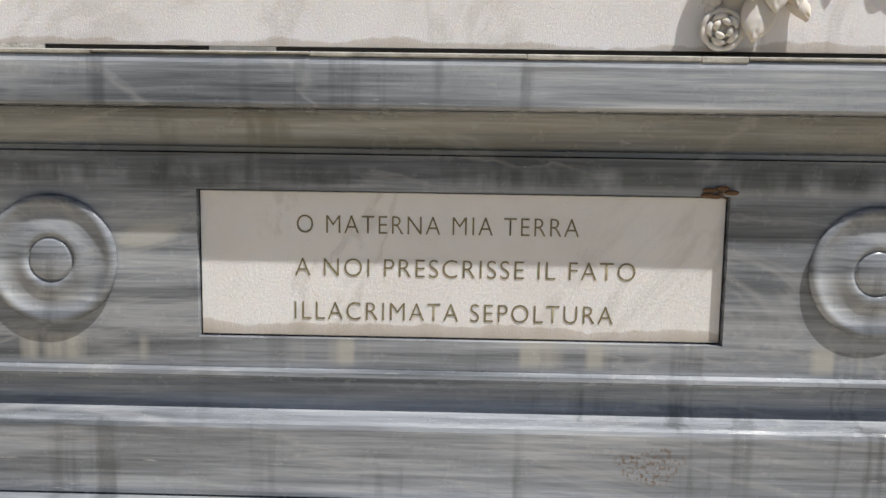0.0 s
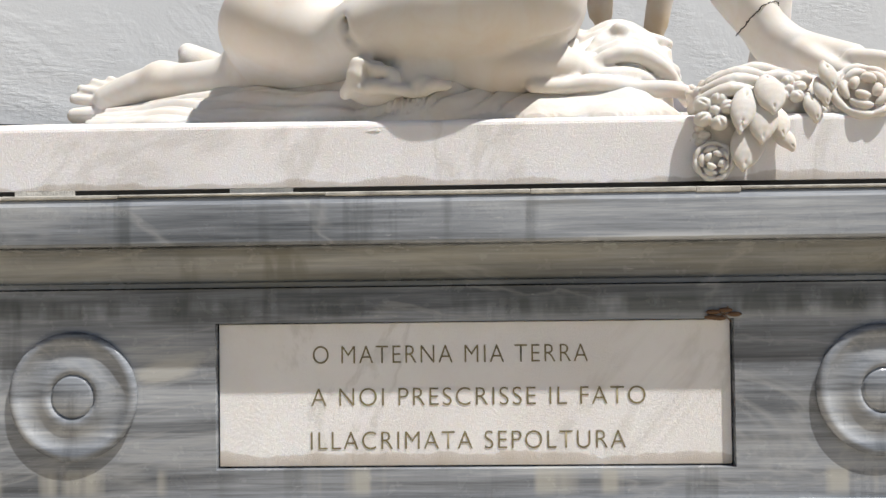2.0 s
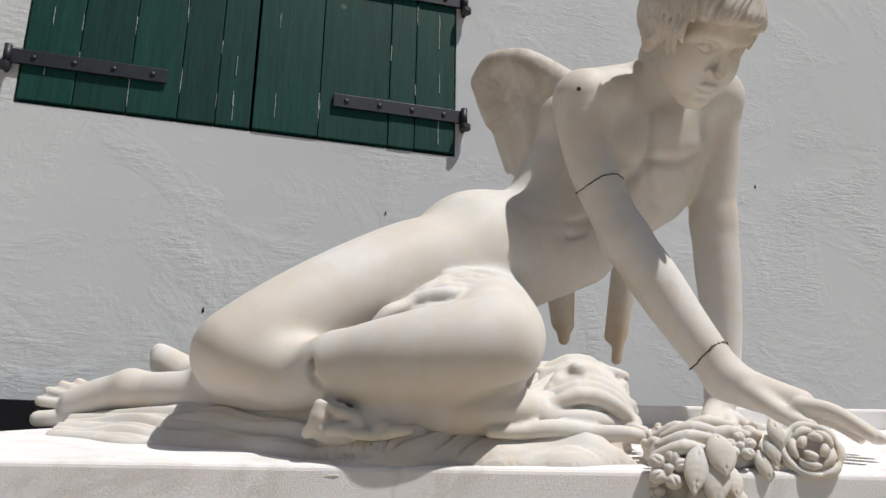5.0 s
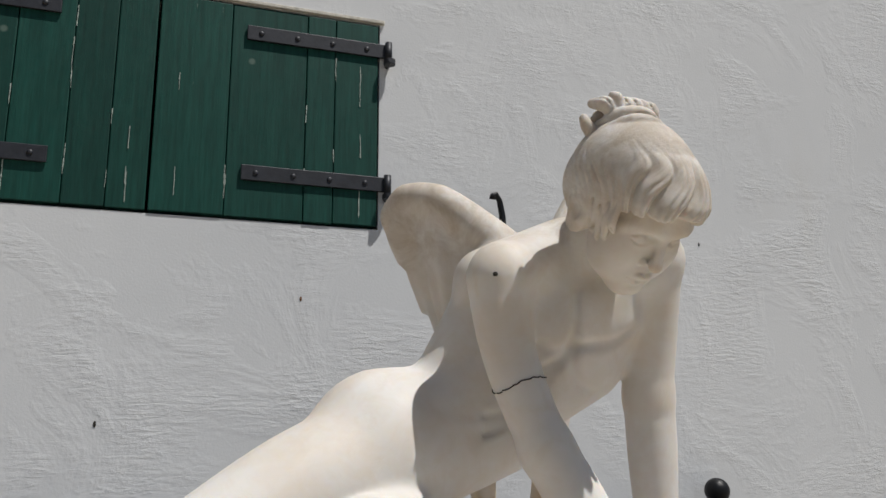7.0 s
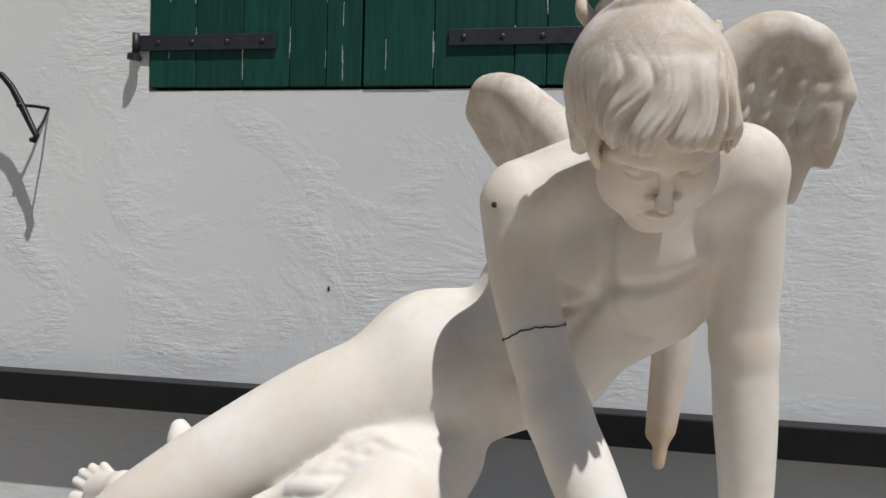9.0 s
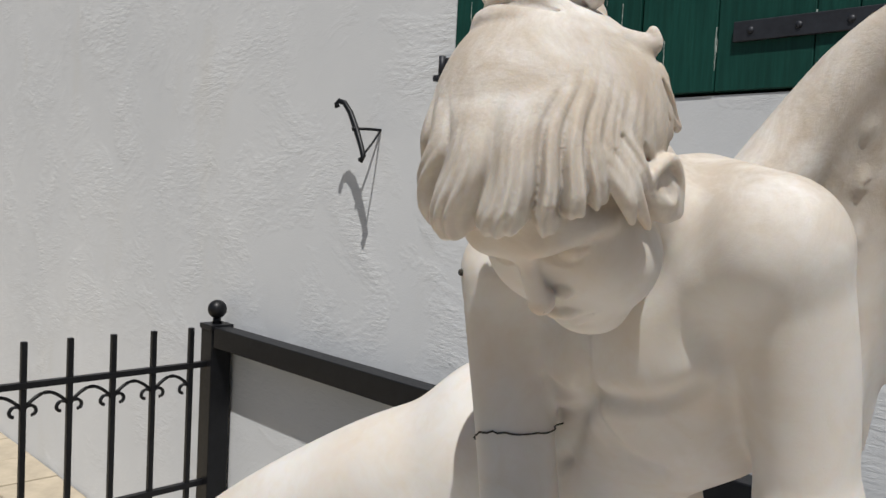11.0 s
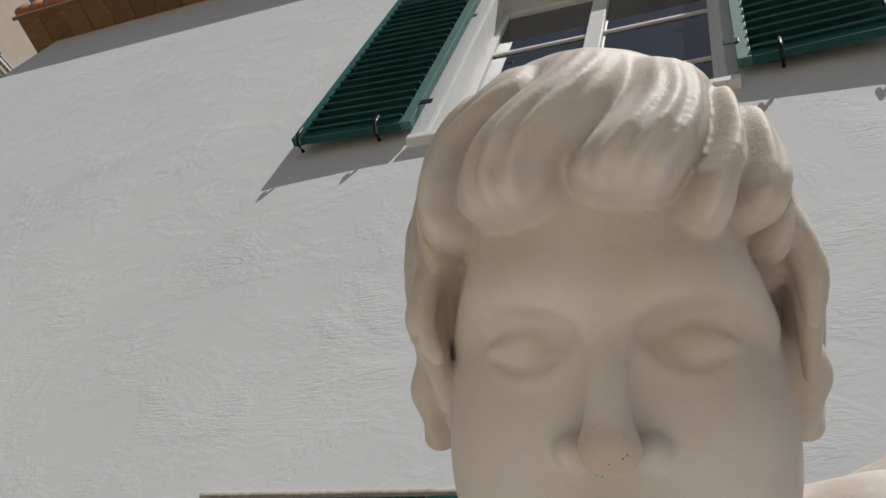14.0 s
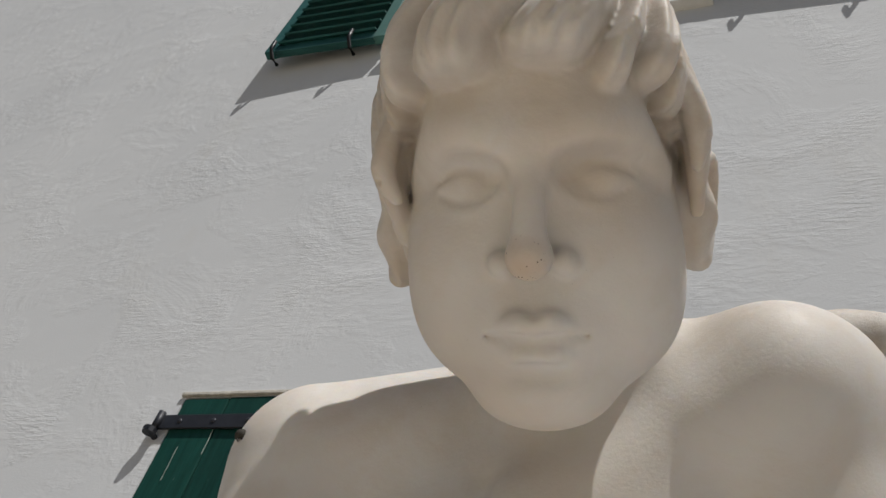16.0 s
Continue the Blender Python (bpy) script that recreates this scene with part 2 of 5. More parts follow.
def painted_wood(name, dark, light, along="z"):
    m = Mat(name, 0.5, spec=0.25)
    stretch = (9, 9, 0.6) if along == "z" else (0.6, 9, 9)
    grain = m.noise(9, 6, 0.65, m.coords(stretch))
    col = m.mix(m.ramp(grain, (0.35, 0.0), (0.7, 1.0)), dark, light)
    tone = m.ramp(m.chance(), (0.0, 0.82), (1.0, 1.15))
    col = m.mix(1.0, col, tone, "MULTIPLY")
    scuff = m.ramp(m.noise(24, 6, 0.75, m.coords((2.2, 2, 0.35) if along == "z" else (0.35, 2, 2.2))), (0.70, 0.0), (0.74, 1.0))
    col = m.mix(m.math("MULTIPLY", scuff, 0.5), col, (0.22, 0.30, 0.26))
    knot = m.math("MULTIPLY", m.ramp(m.cells(7.5, m.coords((1, 0.2, 1))), (0.05, 1.0), (0.10, 0.0)), m.ramp(m.noise(5, 2), (0.5, 0.0), (0.56, 1.0)))
    col = m.mix(m.math("MULTIPLY", knot, 0.6), col, (0.13, 0.18, 0.15))
    m.colour(col)
    m.rough(m.noise(40, 3), 0.38, 0.65)
    m.bump(grain, 0.25, 0.003)
    return m.m


def plain(name, col, rough=0.6, metal=0.0, vary=0.12, scale=12.0, bump=0.1, depth=0.002, spec=0.5):
    m = Mat(name, rough, metal, spec)
    n = m.noise(scale, 5, 0.65)
    lo = tuple(max(0.0, c * (1 - vary)) for c in col)
    hi = tuple(min(1.0, c * (1 + vary)) for c in col)
    m.colour(m.ramp(n, (0.3, lo), (0.7, hi)))
    m.rough(m.noise(scale * 3, 3), max(0.05, rough - 0.1), min(1.0, rough + 0.12))
    m.bump(m.noise(scale * 6, 4), bump, depth)
    return m.m


def window_glass():
    m = Mat("window_glass", 0.05, spec=0.8)
    m.colour(m.ramp(m.noise(1.2, 2), (0.4, (0.03, 0.035, 0.04)), (0.6, (0.045, 0.05, 0.06))))
    return m.m


MARBLE = white_marble("statue_marble", 0.0, 0.2, False, 0.85, None, True)
SLAB = white_marble("slab_marble", -0.03, 0.15, True, 0.2, 1.1950, False, 0.15)
PLAQUE = white_marble("plaque_marble", -0.02, 0.1, True, 0.2, 0.803, False, 0.17)
GREY = grey_marble()
STUCCO = stucco()
GREEN = painted_wood("green_painted_boards", (0.003, 0.036, 0.027), (0.007, 0.060, 0.046))
GREEN_SLAT = painted_wood("green_painted_slats", (0.012, 0.07, 0.066), (0.026, 0.12, 0.11), "x")
PALE_GREEN = plain("faded_green_paint", (0.045, 0.14, 0.12), 0.6)
IRON = plain("black_painted_iron", (0.007, 0.0075, 0.009), 0.42, 0.0, 0.3, 30, 0.25, 0.002, 0.28)
STRAP = plain("weathered_strap_iron", (0.020, 0.022, 0.028), 0.5, 0.2, 0.3, 25, 0.2, 0.002)
# dirt in chips, joints and cracks; also the painted darkness behind the shutters
DIRT_AND_GLOOM = plain("black_dirt_and_gloom", (0.03, 0.026, 0.02), 0.9)
GLUE = plain("grey_joint_mortar", (0.55, 0.52, 0.46), 0.9, 0, 0.25, 40, 0.5, 0.004)
FLAKE = plain("bare_scratched_paint", (0.34, 0.40, 0.36), 0.8, 0, 0.25, 60)
# dark gilt of the letters, with the shade of their grooves in the colour
LETTER = plain("worn_gilt_and_groove_shade", (0.20, 0.165, 0.085), 0.7, 0, 0.35, 60)
RUST = plain("rust_stain", (0.16, 0.08, 0.04), 0.9)
PAVING = plain("beige_paving_stone", (0.42, 0.36, 0.27), 0.85, 0, 0.18, 5, 0.3, 0.006)
JOINT = plain("paving_joint_sand", (0.22, 0.19, 0.15), 0.95)
WOOD = painted_wood("varnished_soffit_boards", (0.16, 0.085, 0.035), (0.28, 0.16, 0.07), "x")
FRAME = plain("white_window_paint", (0.72, 0.72, 0.70), 0.5, 0, 0.05)
GLASS = window_glass()
MILK = plain("dusty_lantern_glass", (0.30, 0.31, 0.31), 0.25, 0, 0.2)
FACADE = plain("cream_far_facade", (0.48, 0.41, 0.33), 0.9, 0, 0.08, 3)
CONCRETE = plain("white_balcony_concrete", (0.66, 0.63, 0.57), 0.85, 0, 0.1, 4)
AWNING = plain("terracotta_awning_cloth", (0.42, 0.20, 0.12), 0.9, 0, 0.12, 6)
RED = plain("red_sheet", (0.55, 0.03, 0.03), 0.6)
TILE = plain("terracotta_roof_tile", (0.40, 0.17, 0.09), 0.85, 0, 0.25, 6)


# ---------------------------------------------------------------- mesh helpers
def link(name, bm, mat, m=None, smooth=False):
    me = bpy.data.meshes.new(name)
    bmesh.ops.recalc_face_normals(bm, faces=bm.faces)
    bm.to_mesh(me)
    bm.free()
    me.materials.append(mat)
    if smooth:
        me.polygons.foreach_set("use_smooth", [True] * len(me.polygons))
    ob = new(name, me)
    if m is not None:
        ob.matrix_world = m
    return ob


def part(name, bm, mat, parent, label="", smooth=False, m=None):
    ob = link(name, bm, mat, None, smooth)
    ob.parent = parent
    if m is not None:
        ob.matrix_basis = m
    if label:
        ob["label"] = label
    return ob


def root(name, m, label, category, group="", kind=""):
    ob = new(name)
    ob.empty_display_size = 0.1
    ob.matrix_world = m
    return tagged(ob, label, category, group, kind)


def box(x0, x1, y0, y1, z0, z1, bevel=0.0, bm=None, seg=2):
    own = bmesh.new()
    bmesh.ops.create_cube(own, size=1)
    for v in own.verts:
        v.co = ((x0 + x1) / 2 + v.co.x * (x1 - x0), (y0 + y1) / 2 + v.co.y * (y1 - y0), (z0 + z1) / 2 + v.co.z * (z1 - z0))
    if bevel:
        bmesh.ops.bevel(own, geom=list(own.edges), offset=bevel, segments=seg, affect="EDGES", profile=0.5)
    return join(bm, own)


def join(bm, own):
    if bm is None:
        return own
    me = bpy.data.meshes.new("tmp")
    own.to_mesh(me)
    own.free()
    bm.from_mesh(me)
    bpy.data.meshes.remove(me)
    return bm


def rod(a, b, r, r2=None, n=10, bm=None):
    a, b = Vector(a), Vector(b)
    own = bmesh.new()
    bmesh.ops.create_cone(own, cap_ends=True, segments=n, radius1=r, radius2=r if r2 is None else r2, depth=(b - a).length)
    q = (b - a).to_track_quat("Z", "Y").to_matrix().to_4x4()
    bmesh.ops.transform(own, matrix=Matrix.Translation((a + b) / 2) @ q, verts=own.verts)
    return join(bm, own)


def ball(c, r, bm=None, n=16, squash=(1, 1, 1)):
    own = bmesh.new()
    bmesh.ops.create_uvsphere(own, u_segments=n, v_segments=max(6, n // 2), radius=r)
    for v in own.verts:
        v.co = Vector((v.co.x * squash[0], v.co.y * squash[1], v.co.z * squash[2])) + Vector(c)
    return join(bm, own)


def tube(points, r, n=6, bm=None, flat=1.0):
    """A tube along points; r a number or one for each point."""
    own = bm if bm is not None else bmesh.new()
    pts = [Vector(p) for p in points]
    rs = [r] * len(pts) if isinstance(r, (int, float)) else r
    rings = []
    for i, p in enumerate(pts):
        way = (pts[min(i + 1, len(pts) - 1)] - pts[max(i - 1, 0)]).normalized()
        side = way.orthogonal() if abs(way.y) > 0.95 else way.cross(Vector((0, 1, 0)))
        side.normalize()
        up = way.cross(side)
        rings.append([own.verts.new(p + (side * math.cos(a) + up * math.sin(a) * flat) * rs[i]) for a in [2 * math.pi * k / n for k in range(n)]])
    for a, b in zip(rings, rings[1:]):
        for k in range(n):
            own.faces.new((a[k], a[(k + 1) % n], b[(k + 1) % n], b[k]))
    own.faces.new(rings[0][::-1])
    own.faces.new(rings[-1])
    return own


def lathe(profile, n=40, bm=None):
    """profile: (radius, y) pairs; turned about the y axis."""
    own = bm if bm is not None else bmesh.new()
    rings = []
    for r, y in profile:
        if r < 1e-5:
            rings.append([own.verts.new((0, y, 0))])
        else:
            rings.append([own.verts.new((r * math.cos(2 * math.pi * k / n), y, r * math.sin(2 * math.pi * k / n))) for k in range(n)])
    for a, b in zip(rings, rings[1:]):
        for k in range(n):
            j = (k + 1) % n
            if len(a) == 1:
                own.faces.new((a[0], b[k], b[j]))
            elif len(b) == 1:
                own.faces.new((a[k], b[0], a[j]))
            else:
                own.faces.new((a[k], a[j], b[j], b[k]))
    return own


def wall_slab(s0, s1, z0, z1, thick, holes):
    """A wall of that thickness behind y = 0, with openings (s0, s1, z0, z1) right through it."""
    bm = bmesh.new()
    ss = sorted({s0, s1, *[h[0] for h in holes], *[h[1] for h in holes]})
    zs = sorted({z0, z1, *[h[2] for h in holes], *[h[3] for h in holes]})
    solid = {}
    for i in range(len(ss) - 1):
        for j in range(len(zs) - 1):
            cs, cz = (ss[i] + ss[i + 1]) / 2, (zs[j] + zs[j + 1]) / 2
            solid[i, j] = not any(h[0] < cs < h[1] and h[2] < cz < h[3] for h in holes)
    get = {}

    def v(s, y, z):
        key = (s, y, z)
        if key not in get:
            get[key] = bm.verts.new(key)
        return get[key]

    for (i, j), full in solid.items():
        if not full:
            continue
        a, b, c, d = ss[i], ss[i + 1], zs[j], zs[j + 1]
        bm.faces.new((v(a, 0, c), v(b, 0, c), v(b, 0, d), v(a, 0, d)))
        bm.faces.new((v(a, thick, d), v(b, thick, d), v(b, thick, c), v(a, thick, c)))
        if not solid.get((i - 1, j)):
            bm.faces.new((v(a, 0, c), v(a, 0, d), v(a, thick, d), v(a, thick, c)))
        if not solid.get((i + 1, j)):
            bm.faces.new((v(b, 0, d), v(b, 0, c), v(b, thick, c), v(b, thick, d)))
        if not solid.get((i, j - 1)):
            bm.faces.new((v(a, 0, c), v(a, thick, c), v(b, thick, c), v(b, 0, c)))
        if not solid.get((i, j + 1)):
            bm.faces.new((v(a, 0, d), v(b, 0, d), v(b, thick, d), v(a, thick, d)))
    return bm


# ---------------------------------------------------------------- carved forms: distance fields turned into one skin
class Clay:
    """A block of cells to model in: forms are melted together, then skinned."""

    def __init__(self, lo, hi, cell):
        self.lo, self.cell = np.array(lo, float), cell
        self.n = np.ceil((np.array(hi) - self.lo) / cell).astype(int) + 1
        self.d = np.full(self.n, 0.2, np.float32)

    def block(self, lo, hi):
        a = np.clip(np.floor((np.array(lo) - self.lo) / self.cell).astype(int), 0, self.n)
        b = np.clip(np.ceil((np.array(hi) - self.lo) / self.cell).astype(int) + 1, 0, self.n)
        if (b <= a).any():
            return None, None
        ax = [self.lo[k] + self.cell * np.arange(a[k], b[k]) for k in range(3)]
        return tuple(slice(a[k], b[k]) for k in range(3)), np.stack(np.meshgrid(*ax, indexing="ij"), -1).astype(np.float32)

    def put(self, where, new_d, k, cut=False):
        old = self.d[where]
        if cut:
            h = np.clip(0.5 - 0.5 * (new_d + old) / k, 0, 1)
            self.d[where] = old + (-new_d - old) * h + k * h * (1 - h)
        else:
            h = np.clip(0.5 + 0.5 * (new_d - old) / k, 0, 1)
            self.d[where] = new_d + (old - new_d) * h - k * h * (1 - h)

    def limb(self, a, b, ra, rb, k=0.02, cut=False):
        a, b = np.array(a, np.float32), np.array(b, np.float32)
        r = max(ra, rb) + k + 3 * self.cell
        w, p = self.block(np.minimum(a, b) - r, np.maximum(a, b) + r)
        if w is None:
            return
        ab = b - a
        h = np.clip(((p - a) @ ab) / max(float(ab @ ab), 1e-9), 0, 1)
        d = np.linalg.norm(p - a - h[..., None] * ab, axis=-1) - (ra + (rb - ra) * h)
        self.put(w, d, k, cut)

    def egg(self, c, r, k=0.02, turn=None, cut=False):
        c, r = np.array(c, np.float32), np.array(r, np.float32)
        e = r.max() + k + 3 * self.cell
        w, p = self.block(c - e, c + e)
        if w is None:
            return
        q = p - c
        if turn is not None:
            q = q @ np.array(turn, np.float32)
        k0 = np.linalg.norm(q / r, axis=-1)
        k1 = np.maximum(np.linalg.norm(q / (r * r), axis=-1), 1e-6)
        self.put(w, k0 * (k0 - 1) / k1, k, cut)

    def chain(self, pts, rs, k=0.01, cut=False, fine=4):
        """A limb along a smooth curve through the points, melted in as one form."""
        p, r = np.array([tuple(q) for q in pts], np.float32), np.array(rs, np.float32)
        n = len(p)
        curve, width = [], []
        for i in range(n - 1):
            a, b, c, d = p[max(i - 1, 0)], p[i], p[i + 1], p[min(i + 2, n - 1)]
            for t in np.arange(fine) / fine:
                curve.append(0.5 * (2 * b + (c - a) * t + (2 * a - 5 * b + 4 * c - d) * t * t + (3 * b - a - 3 * c + d) * t ** 3))
                e, f, g, h = r[max(i - 1, 0)], r[i], r[i + 1], r[min(i + 2, n - 1)]
                width.append(0.5 * (2 * f + (g - e) * t + (2 * e - 5 * f + 4 * g - h) * t * t + (3 * f - e - 3 * g + h) * t ** 3))
        curve.append(p[-1])
        width.append(r[-1])
        curve = np.array(curve)
        e = r.max() + k + 3 * self.cell
        w, grid = self.block(curve.min(0) - e, curve.max(0) + e)
        if w is None:
            return
        best = np.full(grid.shape[:3], 0.2, np.float32)
        lo = self.lo + self.cell * np.array([x.start for x in w])
        for i in range(len(curve) - 1):
            a, b = curve[i], curve[i + 1]
            s0 = np.maximum(np.floor((np.minimum(a, b) - e - lo) / self.cell).astype(int), 0)
            s1 = np.maximum(np.ceil((np.maximum(a, b) + e - lo) / self.cell).astype(int) + 1, 0)
            part_of = tuple(slice(s0[q], s1[q]) for q in range(3))
            g = grid[part_of]
            ab = b - a
            h = np.clip(((g - a) @ ab) / max(float(ab @ ab), 1e-9), 0, 1)
            d = np.linalg.norm(g - a - h[..., None] * ab, axis=-1) - (width[i] + (width[i + 1] - width[i]) * h)
            best[part_of] = np.minimum(best[part_of], d)
        self.put(w, best, k, cut)

    def skin(self):
        """Surface nets: one vertex for each cell that the surface crosses."""
        d = self.d
        s = d < 0
        nx, ny, nz = (n - 1 for n in d.shape)
        total = np.zeros((nx, ny, nz, 3), np.float32)
        count = np.zeros((nx, ny, nz), np.float32)
        corner = [(i, j, k) for i in (0, 1) for j in (0, 1) for k in (0, 1)]
        for a in corner:
            for axis in range(3):
                if a[axis]:
                    continue
                b = tuple(a[q] + (1 if q == axis else 0) for q in range(3))
                da = d[a[0]:a[0] + nx, a[1]:a[1] + ny, a[2]:a[2] + nz]
                db = d[b[0]:b[0] + nx, b[1]:b[1] + ny, b[2]:b[2] + nz]
                hit = (da < 0) != (db < 0)
                t = np.where(hit, da / np.where(hit, da - db, 1), 0)
                for q in range(3):
                    total[..., q] += hit * (a[q] + (t if q == axis else 0))
                count += hit
        live = count > 0
        index = np.full(live.shape, -1, np.int64)
        index[live] = np.arange(live.sum())
        cells = np.argwhere(live)
        verts = self.lo + self.cell * (cells + total[live] / count[live][:, None])
        quads = []
        for axis in range(3):
            u, v = [q for q in range(3) if q != axis]
            sl0 = [slice(None)] * 3
            sl1 = [slice(None)] * 3
            sl0[axis], sl1[axis] = slice(0, -1), slice(1, None)
            edge = np.argwhere(s[tuple(sl0)] != s[tuple(sl1)])
            edge = edge[(edge[:, u] > 0) & (edge[:, v] > 0) & (edge[:, u] < d.shape[u] - 1) & (edge[:, v] < d.shape[v] - 1)]
            step = np.eye(3, dtype=int)
            c = [edge - step[u] - step[v], edge - step[v], edge, edge - step[u]]
            q = np.stack([index[tuple(x.T)] for x in c], -1)
            inside = s[tuple(edge.T)]
            flip = inside if axis != 1 else ~inside
            q[~flip] = q[~flip][:, ::-1]
            quads.append(q)
        quads = np.concatenate(quads)
        return verts, quads[(quads >= 0).all(1)]


def relax(v, q, rounds):
    """Evens out the ripples of a skin without shrinking it."""
    e = np.concatenate([q[:, [0, 1]], q[:, [1, 2]], q[:, [2, 3]], q[:, [3, 0]]])
    n = np.bincount(e.ravel(), minlength=len(v))[:, None]
    for step in [0.55, -0.57] * rounds:
        s = np.zeros_like(v)
        for k in range(3):
            s[:, k] = np.bincount(e[:, 0], v[e[:, 1], k], len(v)) + np.bincount(e[:, 1], v[e[:, 0], k], len(v))
        v = v + step * (s / np.maximum(n, 1) - v)
    return v


def skin_mesh(name, pieces, mats):
    """One smooth mesh out of (verts, quads, material number) pieces."""
    vs, qs, ms, n = [], [], [], 0
    for v, q, k in pieces:
        vs.append(v)
        qs.append(q + n)
        ms.append(np.full(len(q), k))
        n += len(v)
    v, q, k = np.concatenate(vs), np.concatenate(qs), np.concatenate(ms)
    me = bpy.data.meshes.new(name)
    me.vertices.add(len(v))
    me.vertices.foreach_set("co", v.astype(np.float32).ravel())
    me.loops.add(4 * len(q))
    me.loops.foreach_set("vertex_index", q.astype(np.int32).ravel())
    me.polygons.add(len(q))
    me.polygons.foreach_set("loop_start", np.arange(0, 4 * len(q), 4, dtype=np.int32))
    me.update(calc_edges=True)
    for m in mats:
        me.materials.append(m)
    me.polygons.foreach_set("material_index", k.astype(np.int32))
    me.polygons.foreach_set("use_smooth", np.ones(len(q), bool))
    me.validate()
    return new(name, me)


# ---------------------------------------------------------------- ground and house
def ground():
    bm = bmesh.new()
    bmesh.ops.create_grid(bm, x_segments=1, y_segments=1, size=400)
    for v in bm.verts:
        v.co.z = GROUND - 0.012
    ob = link("ground", bm, JOINT)
    tagged(ob, "sandy ground under beige stone paving round the tomb", "ground", kind="structure")
    return ob


def house():
    holes = [(-1.25, 0.22, 5.3, 7.50), (-1.378, 0.060, 2.399, 3.127)]
    bm = wall_slab(-7.05, 9.0, GROUND - 0.05, 9.75, 0.45, holes)
    wall = link("wall_north", bm, STUCCO, WALL)
    tagged(wall, "white limewashed stucco house wall with rough trowel marks", "wall", kind="structure")
    for s, z, r, mat in ((-0.748, 1.782, 0.007, DIRT_AND_GLOOM), (-0.184, 2.161, 0.006, RUST), (1.303, 2.434, 0.006, DIRT_AND_GLOOM), (1.195, 1.501, 0.011, DIRT_AND_GLOOM)):
        part("chip", ball((s, -0.001, z), r, None, 10, (0.6, 0.35, 1.3)), mat, wall, "small dark chip in the plaster")
    side = link("wall_west", box(-7.05, -6.6, 0.452, 9.0, GROUND - 0.05, 9.75), STUCCO, WALL)
    tagged(side, "white stucco side wall of the house", "wall", kind="structure")
    inner = link("wall_room_back", box(-2.2, 1.2, 1.6, 1.7, 4.6, 8.2), FRAME, WALL)
    tagged(inner, "plain pale room wall behind the upper window", "wall", kind="structure")
    # added black sheet: its colour gives the unlit interior seen through the board gaps
    back = link("wall_reveal_back", box(-1.377, 0.059, 0.2, 0.25, 2.4, 3.126), DIRT_AND_GLOOM, WALL)
    tagged(back, "black backing sheet for the unlit space behind the closed shutters", "wall", kind="structure")
    roof = root("roof", WALL @ pose(0, 0, 9.75), "house eave with varnished wooden soffit under terracotta tiles", "roof", kind="structure")
    for k in range(54):
        x = -7.4 + k * 0.31
        part("soffit_board", box(x, x + 0.3, -0.34, 1.2, 0.0, 0.03, 0.003), WOOD, roof)
    part("fascia", box(-7.45, 9.3, -0.38, -0.342, -0.02, 0.16, 0.004), WOOD, roof)
    bm = bmesh.new()
    for k in range(80):
        x = -7.45 + k * 0.21
        rod((x, -0.42, 0.2), (x, 5.0, 2.0), 0.1, n=8, bm=bm)
    part("roof_tiles", bm, TILE, roof, smooth=True)["kind"] = "stuff"


ground()
house()


def plank_shutter(name, edges, hinge_s, far_s, flip):
    """A closed leaf of upright green boards with two strap hinges."""
    s0, s1 = edges[0], edges[-1]
    ob = root(name, WALL @ pose(s0, 0, 2.405), "closed dark green plank shutter with peeling paint and iron strap hinges", "shutter", "closed window shutters")
    for a, b in zip(edges, edges[1:]):
        part("board", box(a - s0 + 0.0012, b - s0 - 0.0012, -0.005 - random.uniform(0, 0.003), 0.022, random.uniform(0, 0.004), 0.715 + random.uniform(-0.003, 0.002), 0.003), GREEN, ob)
    # paint rubbed off along the joints and on the boards
    for a in edges[1:-1] + (s0 + 0.07, s1 - 0.06):
        for k in range(random.randint(2, 4)):
            z, n = random.uniform(0.02, 0.6), random.uniform(0.025, 0.11)
            x = a - s0 + random.uniform(-0.0025, 0.0025)
            bm = bmesh.new()
            while n > 0:
                step = random.uniform(0.006, 0.02)
                w = random.uniform(0.0006, 0.0018)
                box(x - w, x + w, -0.0088, -0.0082, z, z + step * 0.9, 0, bm)
                x += random.uniform(-0.0008, 0.0008)
                z += step
                n -= step
            part("paint_scratch", bm, FLAKE, ob)
    part("batten", box(0.005, s1 - s0 - 0.005, 0.0225, 0.05, 0.005, 0.71), GREEN, ob)
    for z in (0.120, 0.594):
        a, b = sorted((hinge_s - s0, far_s - s0))
        strap = part("strap_hinge", box(a, b, -0.0175, -0.0085, z, z + 0.05, 0.002), STRAP, ob, "dark iron strap hinge with bolts")
        for k in range(4):
            x = a + 0.045 + k * (b - a - 0.12) / 3 + (0.03 if flip else 0)
            part("bolt", ball((x, -0.018, z + 0.025), 0.009, None, 8, (1, 0.5, 1)), STRAP, strap, smooth=True)
        x = a if flip else b
        part("knuckle", rod((x, -0.022, z - 0.012), (x, -0.022, z + 0.056), 0.012), STRAP, strap, smooth=True)
        pin = rod((x, -0.034, z - 0.03), (x, -0.034, z - 0.012), 0.02)
        rod((x, -0.055, z - 0.022), (x, 0.02, z - 0.022), 0.009, bm=pin)
        part("pintle", pin, STRAP, strap)
    return ob


plank_shutter("plank_shutter", (-0.652, -0.432, -0.188, -0.093, 0.054), 0.086, -0.385, False)
plank_shutter("plank_shutter", (-1.372, -1.21, -1.049, -0.892, -0.772, -0.658), -1.412, -0.935, True)
